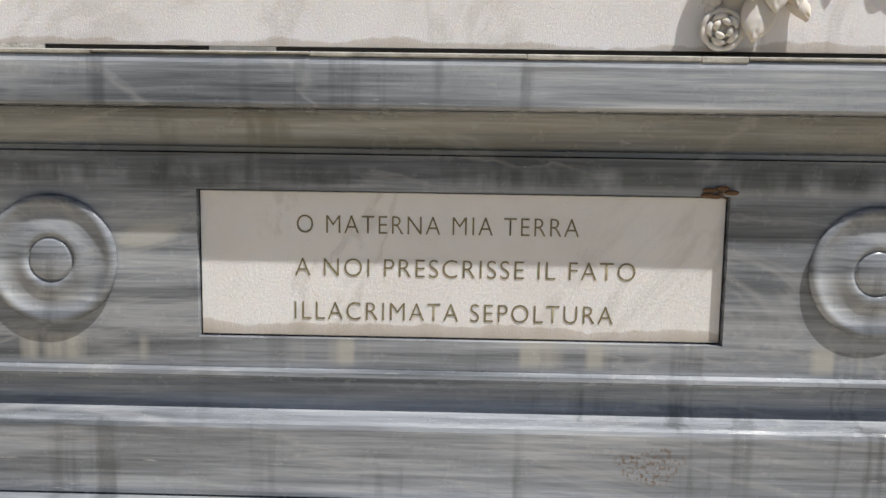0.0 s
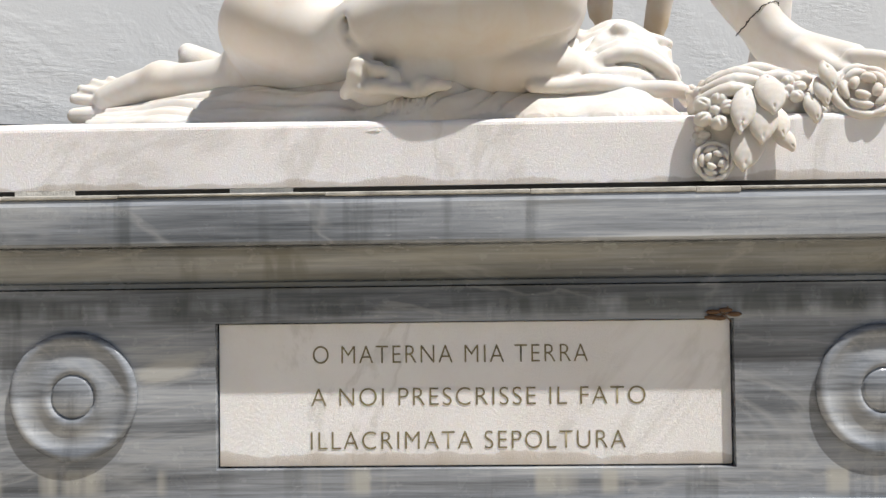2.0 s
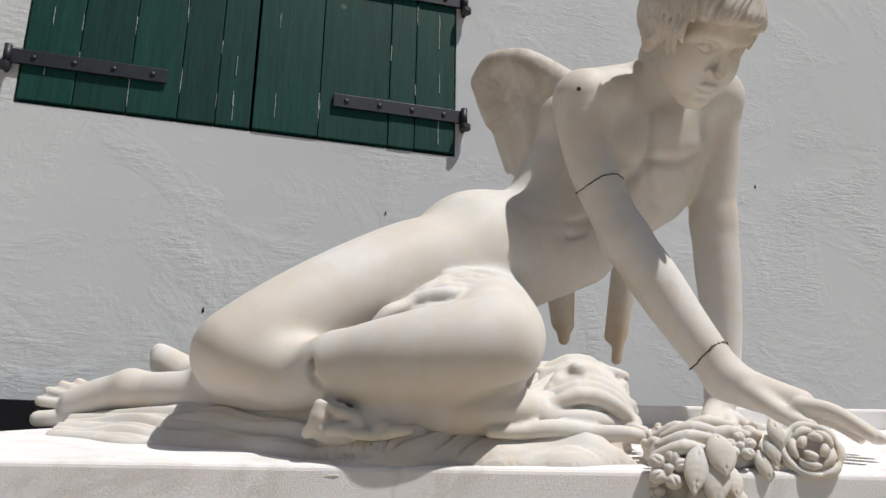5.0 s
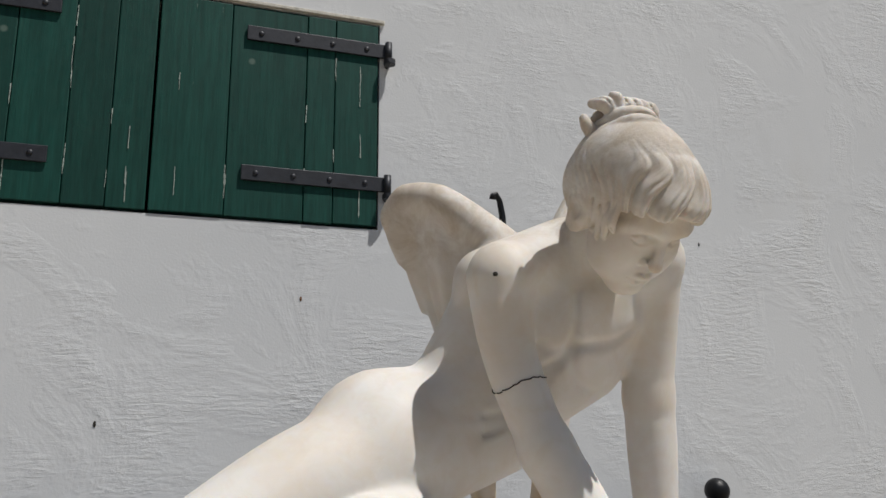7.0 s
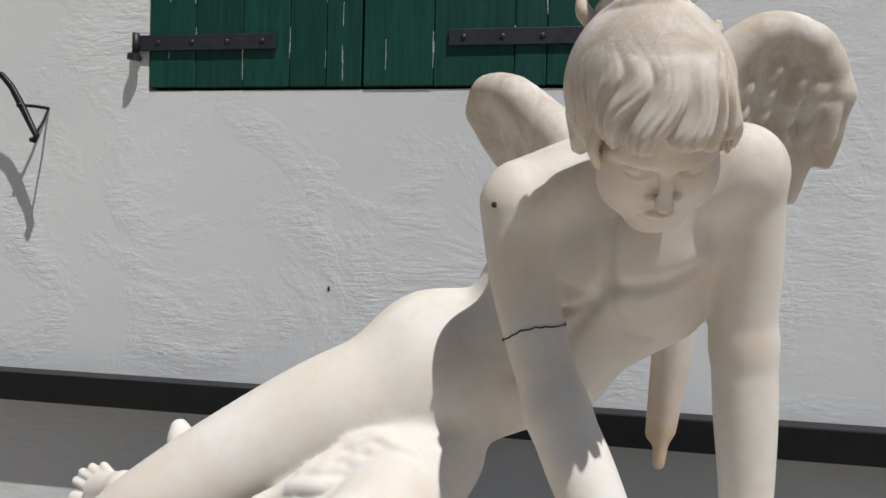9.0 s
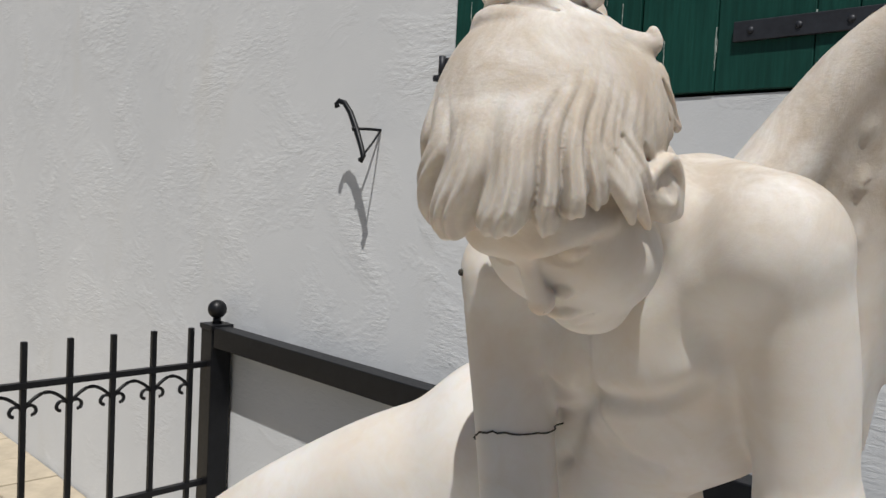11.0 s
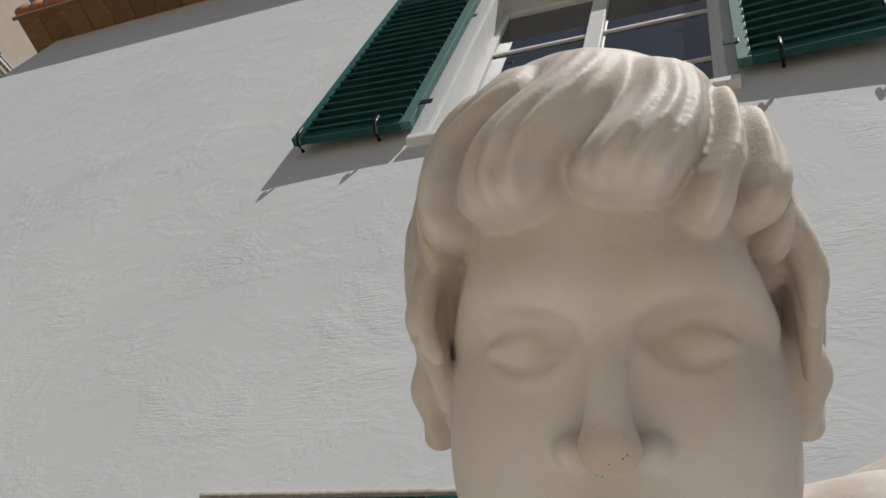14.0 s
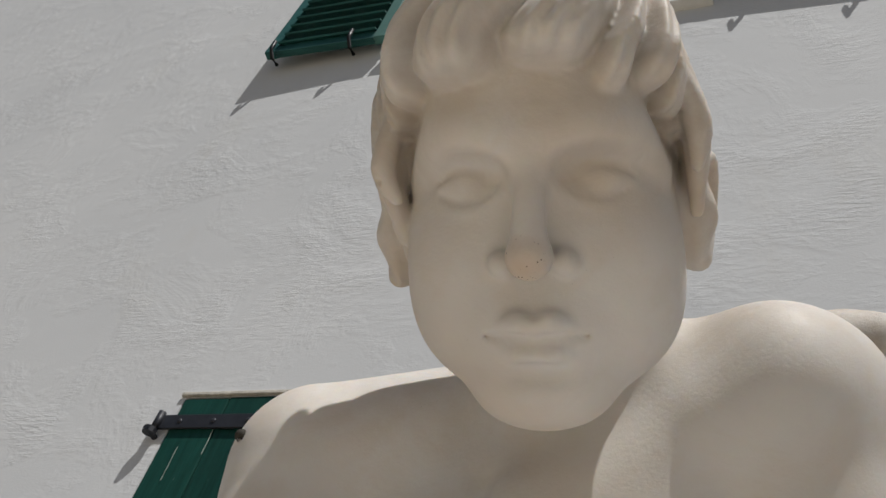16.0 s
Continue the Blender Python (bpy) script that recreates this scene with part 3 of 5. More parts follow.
tagged(link("window_lintel", box(-1.39, 0.075, -0.012, 0.03, 3.1285, 3.142, 0.003), GLUE, WALL), "thin grey mortar ledge over the green shutters", "lintel", kind="structure")


def shutter_hook(s, z, lean):
    ob = root("shutter_hook", WALL @ pose(s, 0, z, 0, lean, 0), "black wrought iron shutter hook with curled ends on the wall", "hook", "shutter hooks")
    pts = [(0.0, -0.108, -0.122), (0.012, -0.112, -0.132), (0.024, -0.108, -0.12), (0.012, -0.096, -0.085), (0.002, -0.092, 0.0), (-0.008, -0.092, 0.07), (-0.022, -0.096, 0.115), (-0.04, -0.104, 0.132), (-0.052, -0.110, 0.124), (-0.052, -0.108, 0.112)]
    part("lever", tube(pts, [0.008, 0.01, 0.011, 0.011, 0.013, 0.012, 0.011, 0.01, 0.01, 0.012], 8, flat=0.8), IRON, ob, smooth=True)
    part("bracket", tube([(0.03, 0.02, -0.01), (0.03, -0.008, -0.01), (0.02, -0.056, -0.006), (0.0, -0.100, 0.0)], 0.0055, 6), IRON, ob, smooth=True)
    part("stay", tube([(0.03, 0.0, -0.01), (0.028, -0.048, -0.06), (0.016, -0.104, -0.115)], 0.004, 6), IRON, ob, smooth=True)
    part("pivot", rod((0.0, -0.104, 0.0), (0.0, -0.080, 0.0), 0.009), IRON, ob, smooth=True)


shutter_hook(-1.775, 2.34, -24)
shutter_hook(0.465, 2.39, 5)


def lantern():
    ob = root("wall_lantern", WALL @ pose(-3.89, -0.105, 4.27), "black six-sided wall lantern with dusty glass panes", "lantern")
    n = 6

    def ring(r, z):
        return [Vector((r * math.cos(2 * math.pi * (k + 0.5) / n), r * math.sin(2 * math.pi * (k + 0.5) / n), z)) for k in range(n)]

    low, high = ring(0.058, 0.06), ring(0.088, 0.28)
    for k in range(n):
        j = (k + 1) % n
        part("bar", rod(low[k], high[k], 0.008, n=5), IRON, ob)
        bm = bmesh.new()
        mid = lambda p: p * 0.985 + Vector((0, 0, p.z * 0.015))
        bm.faces.new([bm.verts.new(mid(p)) for p in (low[k], low[j], high[j], high[k])])
        bmesh.ops.solidify(bm, geom=list(bm.faces), thickness=0.003)
        part("pane", bm, MILK, ob)
    for r, z in ((0.062, 0.055), (0.092, 0.28)):
        part("rim", tube(ring(r, z) + ring(r, z)[:2], 0.01, 5), IRON, ob)
    bm = bmesh.new()
    a, b = ring(0.130, 0.29), ring(0.030, 0.39)
    va, vb = [bm.verts.new(p) for p in a], [bm.verts.new(p) for p in b]
    for k in range(n):
        bm.faces.new((va[k], va[(k + 1) % n], vb[(k + 1) % n], vb[k]))
    bm.faces.new(vb)
    bm.faces.new(va[::-1])
    part("hood", bm, IRON, ob)
    part("finial", rod((0, 0, 0.39), (0, 0, 0.45), 0.020, 0.012), IRON, ob, smooth=True)
    part("foot", rod((0, 0, 0.030), (0, 0, 0.055), 0.012, 0.05), IRON, ob, smooth=True)
    part("arm", tube([(0, 0, 0.44), (0, 0.05, 0.465), (0, 0.085, 0.44), (0, 0.107, 0.40)], 0.012, 8), IRON, ob, smooth=True)
    part("wall_plate", box(-0.035, 0.035, 0.094, 0.108, 0.32, 0.46, 0.004), IRON, ob)


lantern()


def upper_window():
    ob = root("window_1", WALL @ pose(-1.25, 0, 5.3), "white painted upper window with mullion, panes and open shutters", "window", kind="structure")
    w, h = 1.47, 2.20
    fr = part("window_frame", box(0.0, 0.07, 0.16, 0.24, 0, h, 0.004), FRAME, ob)
    part("window_frame", box(w - 0.07, w, 0.16, 0.24, 0, h, 0.004), FRAME, ob)
    part("window_frame", box(0.072, w - 0.072, 0.16, 0.24, h - 0.07, h, 0.004), FRAME, ob)
    part("window_frame", box(0.072, w - 0.072, 0.16, 0.24, 0, 0.07, 0.004), FRAME, ob)
    part("mullion", box(w / 2 - 0.05, w / 2 + 0.05, 0.15, 0.235, 0.072, h - 0.072, 0.004), FRAME, ob)
    for x in (0.072, w / 2 + 0.052):
        for z in (0.75, 1.45):
            part("glazing_bar", box(x, x + w / 2 - 0.124, 0.175, 0.21, z, z + 0.03, 0.003), FRAME, ob)
        part("pane", box(x, x + w / 2 - 0.124, 0.19, 0.196, 0.072, h - 0.072), GLASS, ob)
    part("window_sill", box(-0.05, w + 0.05, -0.05, 0.15, -0.05, 0.0, 0.006), FRAME, ob)
    part("jamb_trim", box(0.0, 0.03, -0.004, 0.158, 0.002, h, 0.003), FRAME, ob)
    part("jamb_trim", box(w - 0.03, w, -0.004, 0.158, 0.002, h, 0.003), FRAME, ob)


upper_window()


def louvre_shutter(s, side, angle):
    """An open leaf of sloping slats, hinged beside the upper window."""
    ob = root("louvre_shutter", WALL @ pose(s, -0.045, 5.36, 0, 0, angle), "open green louvred shutter held off the house wall", "shutter", "open louvred shutters")
    w, h, d = 0.68, 2.18, 0.045
    for x in (0.0, w - 0.06):
        part("stile", box(side * x, side * (x + 0.06), -d, 0, 0, h, 0.003) if side > 0 else box(-(x + 0.06), -x, -d, 0, 0, h, 0.003), GREEN_SLAT if x else PALE_GREEN, ob)
    lo, hi = (0.062, w - 0.062) if side > 0 else (-(w - 0.062), -0.062)
    for z in (0.0, h - 0.08):
        part("cross_rail", box(lo, hi, -d + 0.003, -0.003, z, z + 0.08, 0.003), GREEN_SLAT, ob)
    z = 0.1
    while z < h - 0.1:
        part("slat", box(lo, hi, -0.052, 0.052, -0.006, 0.006, 0.002), GREEN_SLAT, ob, m=pose(0, -d / 2, z, 40))
        z += 0.098
    for x in (0.18, w - 0.06):
        part("catch", tube([(side * x, 0.02, -0.03), (side * x, -0.03, -0.05), (side * x, -0.07, -0.02), (side * x, -0.075, 0.05)], 0.011, 6), IRON, ob, "small iron catch", True)
    for z in (0.18, h - 0.22):
        part("hinge", box(min(0, -side * 0.05), max(0, -side * 0.05) + 0.02, -d - 0.006, -d - 0.001, z, z + 0.05, 0.002), IRON, ob)


louvre_shutter(0.265, 1, -2.0)
louvre_shutter(-1.29, -1, 2.0)


# ---------------------------------------------------------------- iron enclosure
def post(s, n):
    ob = root("fence_post", WALL @ pose(s, -n, GROUND), "square black iron fence post topped with a ball", "post", "fence posts")
    part("shaft", box(-0.05, 0.05, -0.05, 0.05, 0, 1.28, 0.004), IRON, ob)
    part("cap", box(-0.056, 0.056, -0.056, 0.056, 1.28, 1.305, 0.004), IRON, ob)
    part("neck", rod((0, 0, 1.305), (0, 0, 1.335), 0.022, 0.016), IRON, ob, smooth=True)
    part("ball", ball((0, 0, 1.37), 0.043, None, 20), IRON, ob, smooth=True)
    return ob


for s, n in ((-2.76, 0.07), (1.25, 0.07), (-2.70, 2.12), (1.32, 2.12)):
    post(s, n)

rail = root("wall_rail", WALL @ pose(-2.7, 0, 1.385), "long black steel rail fixed along the house wall between posts", "rail")
part("beam", box(-0.005, 3.895, -0.115, -0.035, 0.0, 0.092, 0.004), IRON, rail)
for x in (0.9, 2.6):
    part("bracket", box(x, x + 0.05, -0.036, 0.01, 0.02, 0.07, 0.003), IRON, rail)


def scroll(width):
    """An arch between two bars with a curl at each foot, in the plane y z."""
    pts = []
    r = width * 0.19
    for k in range(16):
        a = -math.pi * 1.45 + k / 15 * math.pi * 1.45
        q = r * (0.35 + 0.65 * k / 15)
        pts.append((0, r * 0.95 - q * math.cos(a) - r * 0.05, -0.055 + q * math.sin(a) * -1))
    arch = [(0, width * (0.06 + 0.44 * k / 8), -0.03 + 0.045 * math.sin(k / 8 * math.pi / 2)) for k in range(1, 9)]
    left = pts + arch
    right = [(0, width - y, z) for _, y, z in reversed(left)]
    return left + right[1:]


def fence(s0, lean, first):
    ob = root("iron_fence", WALL @ pose(s0, 0, GROUND, 0, 0, lean), "black wrought iron fence with upright bars and scrolls", "fence", "fence panels")
    gap = 0.176
    count = 11
    for k in range(count):
        y = -(first + k * gap)
        part("bar", box(-0.011, 0.011, y - 0.011, y + 0.011, 0.12, 1.293, 0.002), IRON, ob)
        if k < count - 1:
            part("scroll", tube([(x, -q + y, z + 1.07) for x, q, z in scroll(gap)], 0.0075, 6), IRON, ob, smooth=True)
    for z in (1.11, 0.565, 0.15):
        part("cross_rail", box(-0.015, 0.015, -(first + (count - 1) * gap) - 0.09, -0.12, z, z + 0.025, 0.002), IRON, ob)


fence(-2.765, 1.8, 0.195)
fence(1.29, 1.8, 0.195)


# ---------------------------------------------------------------- tomb
def moulding(profile, x0, x1, back):
    """A straight moulding: the profile (y, z) from top to bottom, drawn along x, closed at the back."""
    bm = bmesh.new()
    pts = [(back, profile[0][1])] + list(profile) + [(back, profile[-1][1])]
    steps = 24
    rows = [[bm.verts.new((x0 + (x1 - x0) * k / steps, y, z)) for y, z in pts] for k in range(steps + 1)]
    for a, b in zip(rows, rows[1:]):
        for i in range(len(pts)):
            j = (i + 1) % len(pts)
            bm.faces.new((a[i], b[i], b[j], a[j]))
    bm.faces.new(rows[0][::-1])
    bm.faces.new(rows[-1])
    return bm


def arc(cy, cz, r, a0, a1, n=10, ry=None):
    return [(cy + (ry or r) * math.cos(radians(a0 + (a1 - a0) * k / n)), cz + r * math.sin(radians(a0 + (a1 - a0) * k / n))) for k in range(n + 1)]


def tomb():
    ob = root("tomb_pedestal", pose(0, 0, GROUND), "grey veined marble tomb pedestal with mouldings, rosettes and an inscription", "tomb")
    ob.matrix_world = Matrix.Identity(4)
    W, B = 1.0, 0.72
    part("cornice", moulding([(-0.034, 1.183), (-0.044, 1.176), (-0.047, 1.168), (-0.047, 1.116), (-0.043, 1.112), (-0.026, 1.1105)], -W, W, B), GREY, ob)
    cove = arc(-0.026, 1.058, 0.05, 90, 0, 10, 0.036)
    part("cove_moulding", moulding([(-0.0255, 1.1098)] + [(y, z) for y, z in cove if z > 1.0605] + [(0.011, 1.06), (0.004, 1.058), (0.003, 1.052), (0.006, 1.0505)], -W + 0.02, W - 0.02, B), GREY, ob)
    die = part("die", wall_slab(-W + 0.05, W - 0.05, 0.7475, 1.0498, 0.024, [(-0.37, 0.37, 0.79, 1.0)]), GREY, ob)
    part("core", box(-W + 0.05, W - 0.05, 0.0245, B - 0.002, 0.7475, 1.0498), GREY, ob)
    part("base_moulding", moulding([(-0.004, 0.747), (-0.012, 0.744), (-0.013, 0.738), (-0.009, 0.735)] + arc(-0.012, 0.708, 0.026, 80, -80, 12, 0.024) + [(-0.012, 0.6812)], -W + 0.03, W - 0.03, B), GREY, ob)
    part("plinth", moulding([(-0.036, 0.681), (-0.042, 0.678), (-0.044, 0.672), (-0.044, 0.575), (-0.04, 0.572)], -W - 0.01, W + 0.01, B), GREY, ob)
    part("foundation", box(-W - 0.06, W + 0.06, -0.075, B, GROUND - 0.02, 0.5715, 0.006), GREY, ob, "rough-edged grey marble foundation block")
    for x in (-0.575, 0.575):
        ring = lathe([(r, 0.5 * y) for r, y in ((0.0925, 0.0), (0.0925, -0.012), (0.088, -0.0165), (0.083, -0.0165), (0.079, -0.012), (0.074, -0.0085), (0.066, -0.006), (0.055, -0.0085), (0.046, -0.0145), (0.039, -0.018), (0.034, -0.016), (0.0315, -0.008), (0.031, -0.007), (0.0295, -0.0135), (0.026, -0.017), (0.0, -0.0185))], 56)
        part("rosette", ring, GREY, ob, "round turned marble rosette", True, pose(x, -0.0005, 0.898))
    plaque = part("plaque", box(-0.3675, 0.3675, 0.0105, 0.024, 0.7925, 0.998, 0.0012), PLAQUE, ob, "white marble plaque with a three-line inscription")
    # flat letters just proud of the plaque; colour replaces the shadowed cut
    for words, x0, x1, z in (("O MATERNA MIA TERRA", -0.231, 0.165, 0.940), ("A NOI PRESCRISSE IL FATO", -0.234, 0.246, 0.879), ("ILLACRIMATA SEPOLTURA", -0.235, 0.217, 0.8165)):
        cu = bpy.data.curves.new("words", "FONT")
        cu.body, cu.size, cu.extrude, cu.space_character, cu.offset = words, 1.0, 0.0, 1.15, -0.012
        tmp = new("words", cu)
        bpy.context.view_layer.update()
        me = bpy.data.meshes.new_from_object(tmp.evaluated_get(bpy.context.evaluated_depsgraph_get()))
        bpy.data.objects.remove(tmp)
        bpy.data.curves.remove(cu)
        co = np.zeros(3 * len(me.vertices), np.float32)
        me.vertices.foreach_get("co", co)
        co = co.reshape(-1, 3)
        lo, hi = co.min(0), co.max(0)
        out = np.empty_like(co)
        out[:, 0] = x0 + (co[:, 0] - lo[0]) / (hi[0] - lo[0]) * (x1 - x0)
        out[:, 1] = 0.0098
        out[:, 2] = z + (co[:, 1] - lo[1]) / (hi[1] - lo[1]) * 0.0255
        me.vertices.foreach_set("co", out.ravel())
        me.materials.append(LETTER)
        line = new("inscription_line", me)
        line.parent = plaque
        line["label"] = "line of worn gilt capital letters, groove shade put into their colour"
    bm = bmesh.new()
    for k in range(5):
        a = k * 1.3
        ball((0.358 + 0.012 * math.cos(a) - 0.004 * k, -0.004, 1.006 + 0.006 * math.sin(a)), 0.006, bm, 8, (1.7, 0.6, 0.6))
        tube([(0.355, -0.004, 1.006), (0.355 + 0.02 * math.cos(a), -0.006, 1.006 + 0.012 * math.sin(a))], 0.0008, 4, bm)
    tagged(link("dead_insects", bm, plain("dry_brown_husk", (0.13, 0.07, 0.035), 0.8)), "clump of dry brown insect husks on the plaque edge", "insects")


tomb()


LIME = plain("pale_lime_edge", (0.42, 0.40, 0.36), 0.9, 0, 0.35, 30, 0.5, 0.003)
CHIP = plain("brown_weathered_edge", (0.24, 0.19, 0.13), 0.95, 0, 0.4, 60, 0.6, 0.004)


def slab():
    bm = bmesh.new()
    outline = [(-1.0, -0.015), (1.0, -0.015), (1.0, 0.64), (-0.42, 0.62), (-1.0, 0.12)]
    slope = 0.19
    low = [bm.verts.new((x, y, 1.1935)) for x, y in outline]
    high = [bm.verts.new((x, y, 1.286 + slope * (y + 0.015))) for x, y in outline]
    bm.faces.new(low[::-1])
    bm.faces.new(high)
    n = len(outline)
    for i in range(n):
        bm.faces.new((low[i], low[(i + 1) % n], high[(i + 1) % n], high[i]))
    bmesh.ops.bevel(bm, geom=[e for e in bm.edges if min(v.co.z for v in e.verts) > 1.25], offset=0.008, segments=3, affect="EDGES", profile=0.5)
    top = root("marble_slab", pose(0, 0, 1.183), "white veined marble slab with a sloping top under the statue", "slab")
    top.matrix_world = Matrix.Identity(4)
    part("block", bm, SLAB, top)
    part("back_rim", box(0.30, 0.99, 0.55, 0.62, 1.39, 1.437, 0.006), SLAB, top)
    bm = bmesh.new()
    x = -0.99
    while x < 0.98:
        w = random.uniform(0.03, 0.12)
        if random.random() < 0.07:
            box(x, x + w, -0.013 - random.uniform(0, 0.006), 0.1, 1.1832, 1.1931, 0, bm)
        x += w + random.uniform(0.0, 0.05)
    part("mortar_bed", bm, GLUE, top)
    bm = bmesh.new()
    x = -0.98
    while x < 0.97:
        w = random.uniform(0.05, 0.3)
        box(x, min(x + w, 0.985), -0.0462 - random.uniform(0, 0.0008), -0.03, 1.1785 + random.uniform(-0.003, 0.002), 1.1836, 0.0012, bm, 1)
        x += w
    part("lime_edge", bm, LIME, top, "pale chipped lime edge along the cornice")
    part("dark_joint", box(-0.985, 0.985, -0.0115, 0.55, 1.1835, 1.1932), DIRT_AND_GLOOM, top)
    bm = bmesh.new()
    for x in (-0.37, -0.31, -0.235, -0.12, 0.20, 0.24, 0.45, 0.62, -0.55):
        ball((x + random.uniform(-0.01, 0.01), -0.012, 1.196), random.uniform(0.004, 0.007), bm, 10, (1.4, 0.35, 0.6))
    part("chips", bm, CHIP, top, "brown weathered chips along the lower edge", True)


slab()


# ---------------------------------------------------------------- statue
HEAD_AT = Vector((0.5168, 0.188, 2.1158))
HEAD_TURN, HEAD_NOD, HEAD_LEAN = radians(25.4), radians(52.2), radians(4.8)


def head_matrix():
    side = Vector((math.cos(HEAD_TURN), math.sin(HEAD_TURN), 0))
    ahead = Vector((math.sin(HEAD_TURN), -math.cos(HEAD_TURN), 0))
    up = Vector((0, 0, 1))
    f = ahead * math.cos(HEAD_NOD) - up * math.sin(HEAD_NOD)
    u = ahead * math.sin(HEAD_NOD) + up * math.cos(HEAD_NOD)
    s = side * math.cos(HEAD_LEAN) + u * math.sin(HEAD_LEAN)
    u = u * math.cos(HEAD_LEAN) - side * math.sin(HEAD_LEAN)
    return Matrix.Translation(HEAD_AT) @ Matrix((s, f, u)).transposed().to_4x4()


def head_skin():
    """The bowed head, in its own frame: x to its left, y out of the face, z to the crown."""
    rnd = random.Random(5)
    c = Clay((-0.145, -0.215, -0.150), (0.125, 0.145, 0.185), 0.0018)
    c.egg((-0.006, -0.014, 0.035), (0.076, 0.094, 0.090), 0.01)
    c.egg((0, 0.020, -0.02), (0.072, 0.068, 0.075), 0.03)
    c.egg((0, 0.030, -0.066), (0.061, 0.052, 0.048), 0.03)
    c.egg((0, 0.064, -0.108), (0.034, 0.022, 0.021), 0.034)
    for s in (-1, 1):
        c.egg((s * 0.041, 0.050, -0.042), (0.029, 0.030, 0.036), 0.025)
        c.egg((s * 0.042, 0.032, -0.074), (0.022, 0.030, 0.024), 0.03)
        # brow shelf
        c.chain([(s * 0.008, 0.087, 0.020), (s * 0.030, 0.086, 0.026), (s * 0.052, 0.068, 0.020), (s * 0.062, 0.050, 0.006)], [0.0080, 0.0095, 0.0085, 0.006], 0.012)
    c.egg((0, 0.068, 0.046), (0.050, 0.022, 0.034), 0.03)
    # eyes: hollows under the brow, then lowered lids with a soft edge
    for s in (-1, 1):
        c.egg((s * 0.033, 0.092, 0.005), (0.021, 0.016, 0.0105), 0.008, cut=True)
        c.egg((s * 0.034, 0.0660, 0.000), (0.0175, 0.0155, 0.0125), 0.004)
        c.chain([(s * 0.017, 0.0830, 0.001), (s * 0.026, 0.0845, 0.0085), (s * 0.040, 0.0805, 0.0085), (s * 0.050, 0.0715, 0.002)], [0.0006, 0.0020, 0.0020, 0.0006], 0.0030, cut=True)
        c.chain([(s * 0.020, 0.0835, -0.003), (s * 0.027, 0.0850, -0.0075), (s * 0.038, 0.0815, -0.0085), (s * 0.048, 0.0745, -0.004)], [0.0006, 0.0022, 0.0022, 0.0006], 0.0030, cut=True)
        c.chain([(s * 0.019, 0.0785, -0.007), (s * 0.031, 0.0795, -0.0125), (s * 0.047, 0.069, -0.009)], [0.0018, 0.0030, 0.0018], 0.006)
    # nose
    c.chain([(0, 0.084, 0.018), (0, 0.098, -0.012), (0, 0.104, -0.034)], [0.0070, 0.0080, 0.0100], 0.009)
    c.egg((0, 0.103, -0.037), (0.0108, 0.0110, 0.0098), 0.006)
    for s in (-1, 1):
        c.egg((s * 0.0155, 0.087, -0.0395), (0.0080, 0.0105, 0.0078), 0.003)
        c.egg((s * 0.0075, 0.096, -0.0480), (0.0042, 0.005, 0.004), 0.003, cut=True)
    # mouth: a bowed upper lip over a full, slightly withdrawn lower one
    c.egg((0, 0.072, -0.072), (0.031, 0.019, 0.020), 0.014)
    c.chain([(-0.027, 0.0765, -0.0740), (-0.012, 0.0905, -0.0690), (-0.004, 0.0935, -0.0685), (0, 0.0925, -0.0705), (0.004, 0.0935, -0.0685), (0.012, 0.0905, -0.0690), (0.027, 0.0765, -0.0740)], [0.0022, 0.0056, 0.0058, 0.0052, 0.0058, 0.0056, 0.0022], 0.0022)
    c.chain([(-0.023, 0.0775, -0.0800), (-0.009, 0.0875, -0.0850), (0, 0.0880, -0.0855), (0.009, 0.0875, -0.0850), (0.023, 0.0775, -0.0800)], [0.0024, 0.0066, 0.0062, 0.0066, 0.0024], 0.0026)
    c.chain([(-0.027, 0.0840, -0.0765), (-0.012, 0.0950, -0.0765), (0, 0.0968, -0.0785), (0.012, 0.0950, -0.0765), (0.027, 0.0840, -0.0765)], [0.0008, 0.0028, 0.0028, 0.0028, 0.0008], 0.0018, cut=True)
    c.egg((0, 0.093, -0.0955), (0.017, 0.007, 0.0050), 0.008, cut=True)
    c.limb((0, 0.099, -0.052), (0, 0.0985, -0.062), 0.0026, 0.0036, 0.005, cut=True)
    c.limb((0, -0.02, -0.03), (0, -0.075, -0.085), 0.050, 0.054, 0.03)

    # the face sits a little behind the fringe
    c.d = np.concatenate([c.d[:, 4:], np.full((c.d.shape[0], 4, c.d.shape[2]), 0.2, np.float32)], axis=1)

    # hair: one crust over the skull, parted into uneven clumps with furrows that end in a rounded fringe
    crown = np.array(Matrix.Rotation(radians(32), 3, "X"))
    mid, size = np.array((-0.009, -0.030, 0.046), np.float32), np.array((0.0960, 0.113, 0.0985), np.float32)
    bounds = np.array((-3.142, -2.75, -2.40, -2.05, -1.75, -1.48, -1.22, -1.02, -0.86, -0.58, -0.06, 0.47, 0.68, 0.92, 1.14, 1.34, 1.60, 1.95, 2.35, 2.75, 3.142))
    ends = -0.07 + np.array((2.30, 2.25, 2.28, 2.22, 2.24, 2.20, 2.16, 2.12, 2.11, 2.125, 2.09, 2.17, 2.08, 2.12, 2.12, 2.06, 2.20, 2.26, 2.22, 2.28))
    thick = np.array((0.9, 1.1, 0.9, 1.0, 0.9, 1.0, 0.8, 0.9, 1.0, 1.25, 1.2, 1.0, 1.1, 0.8, 1.0, 0.9, 1.0, 1.1, 0.9, 1.0))
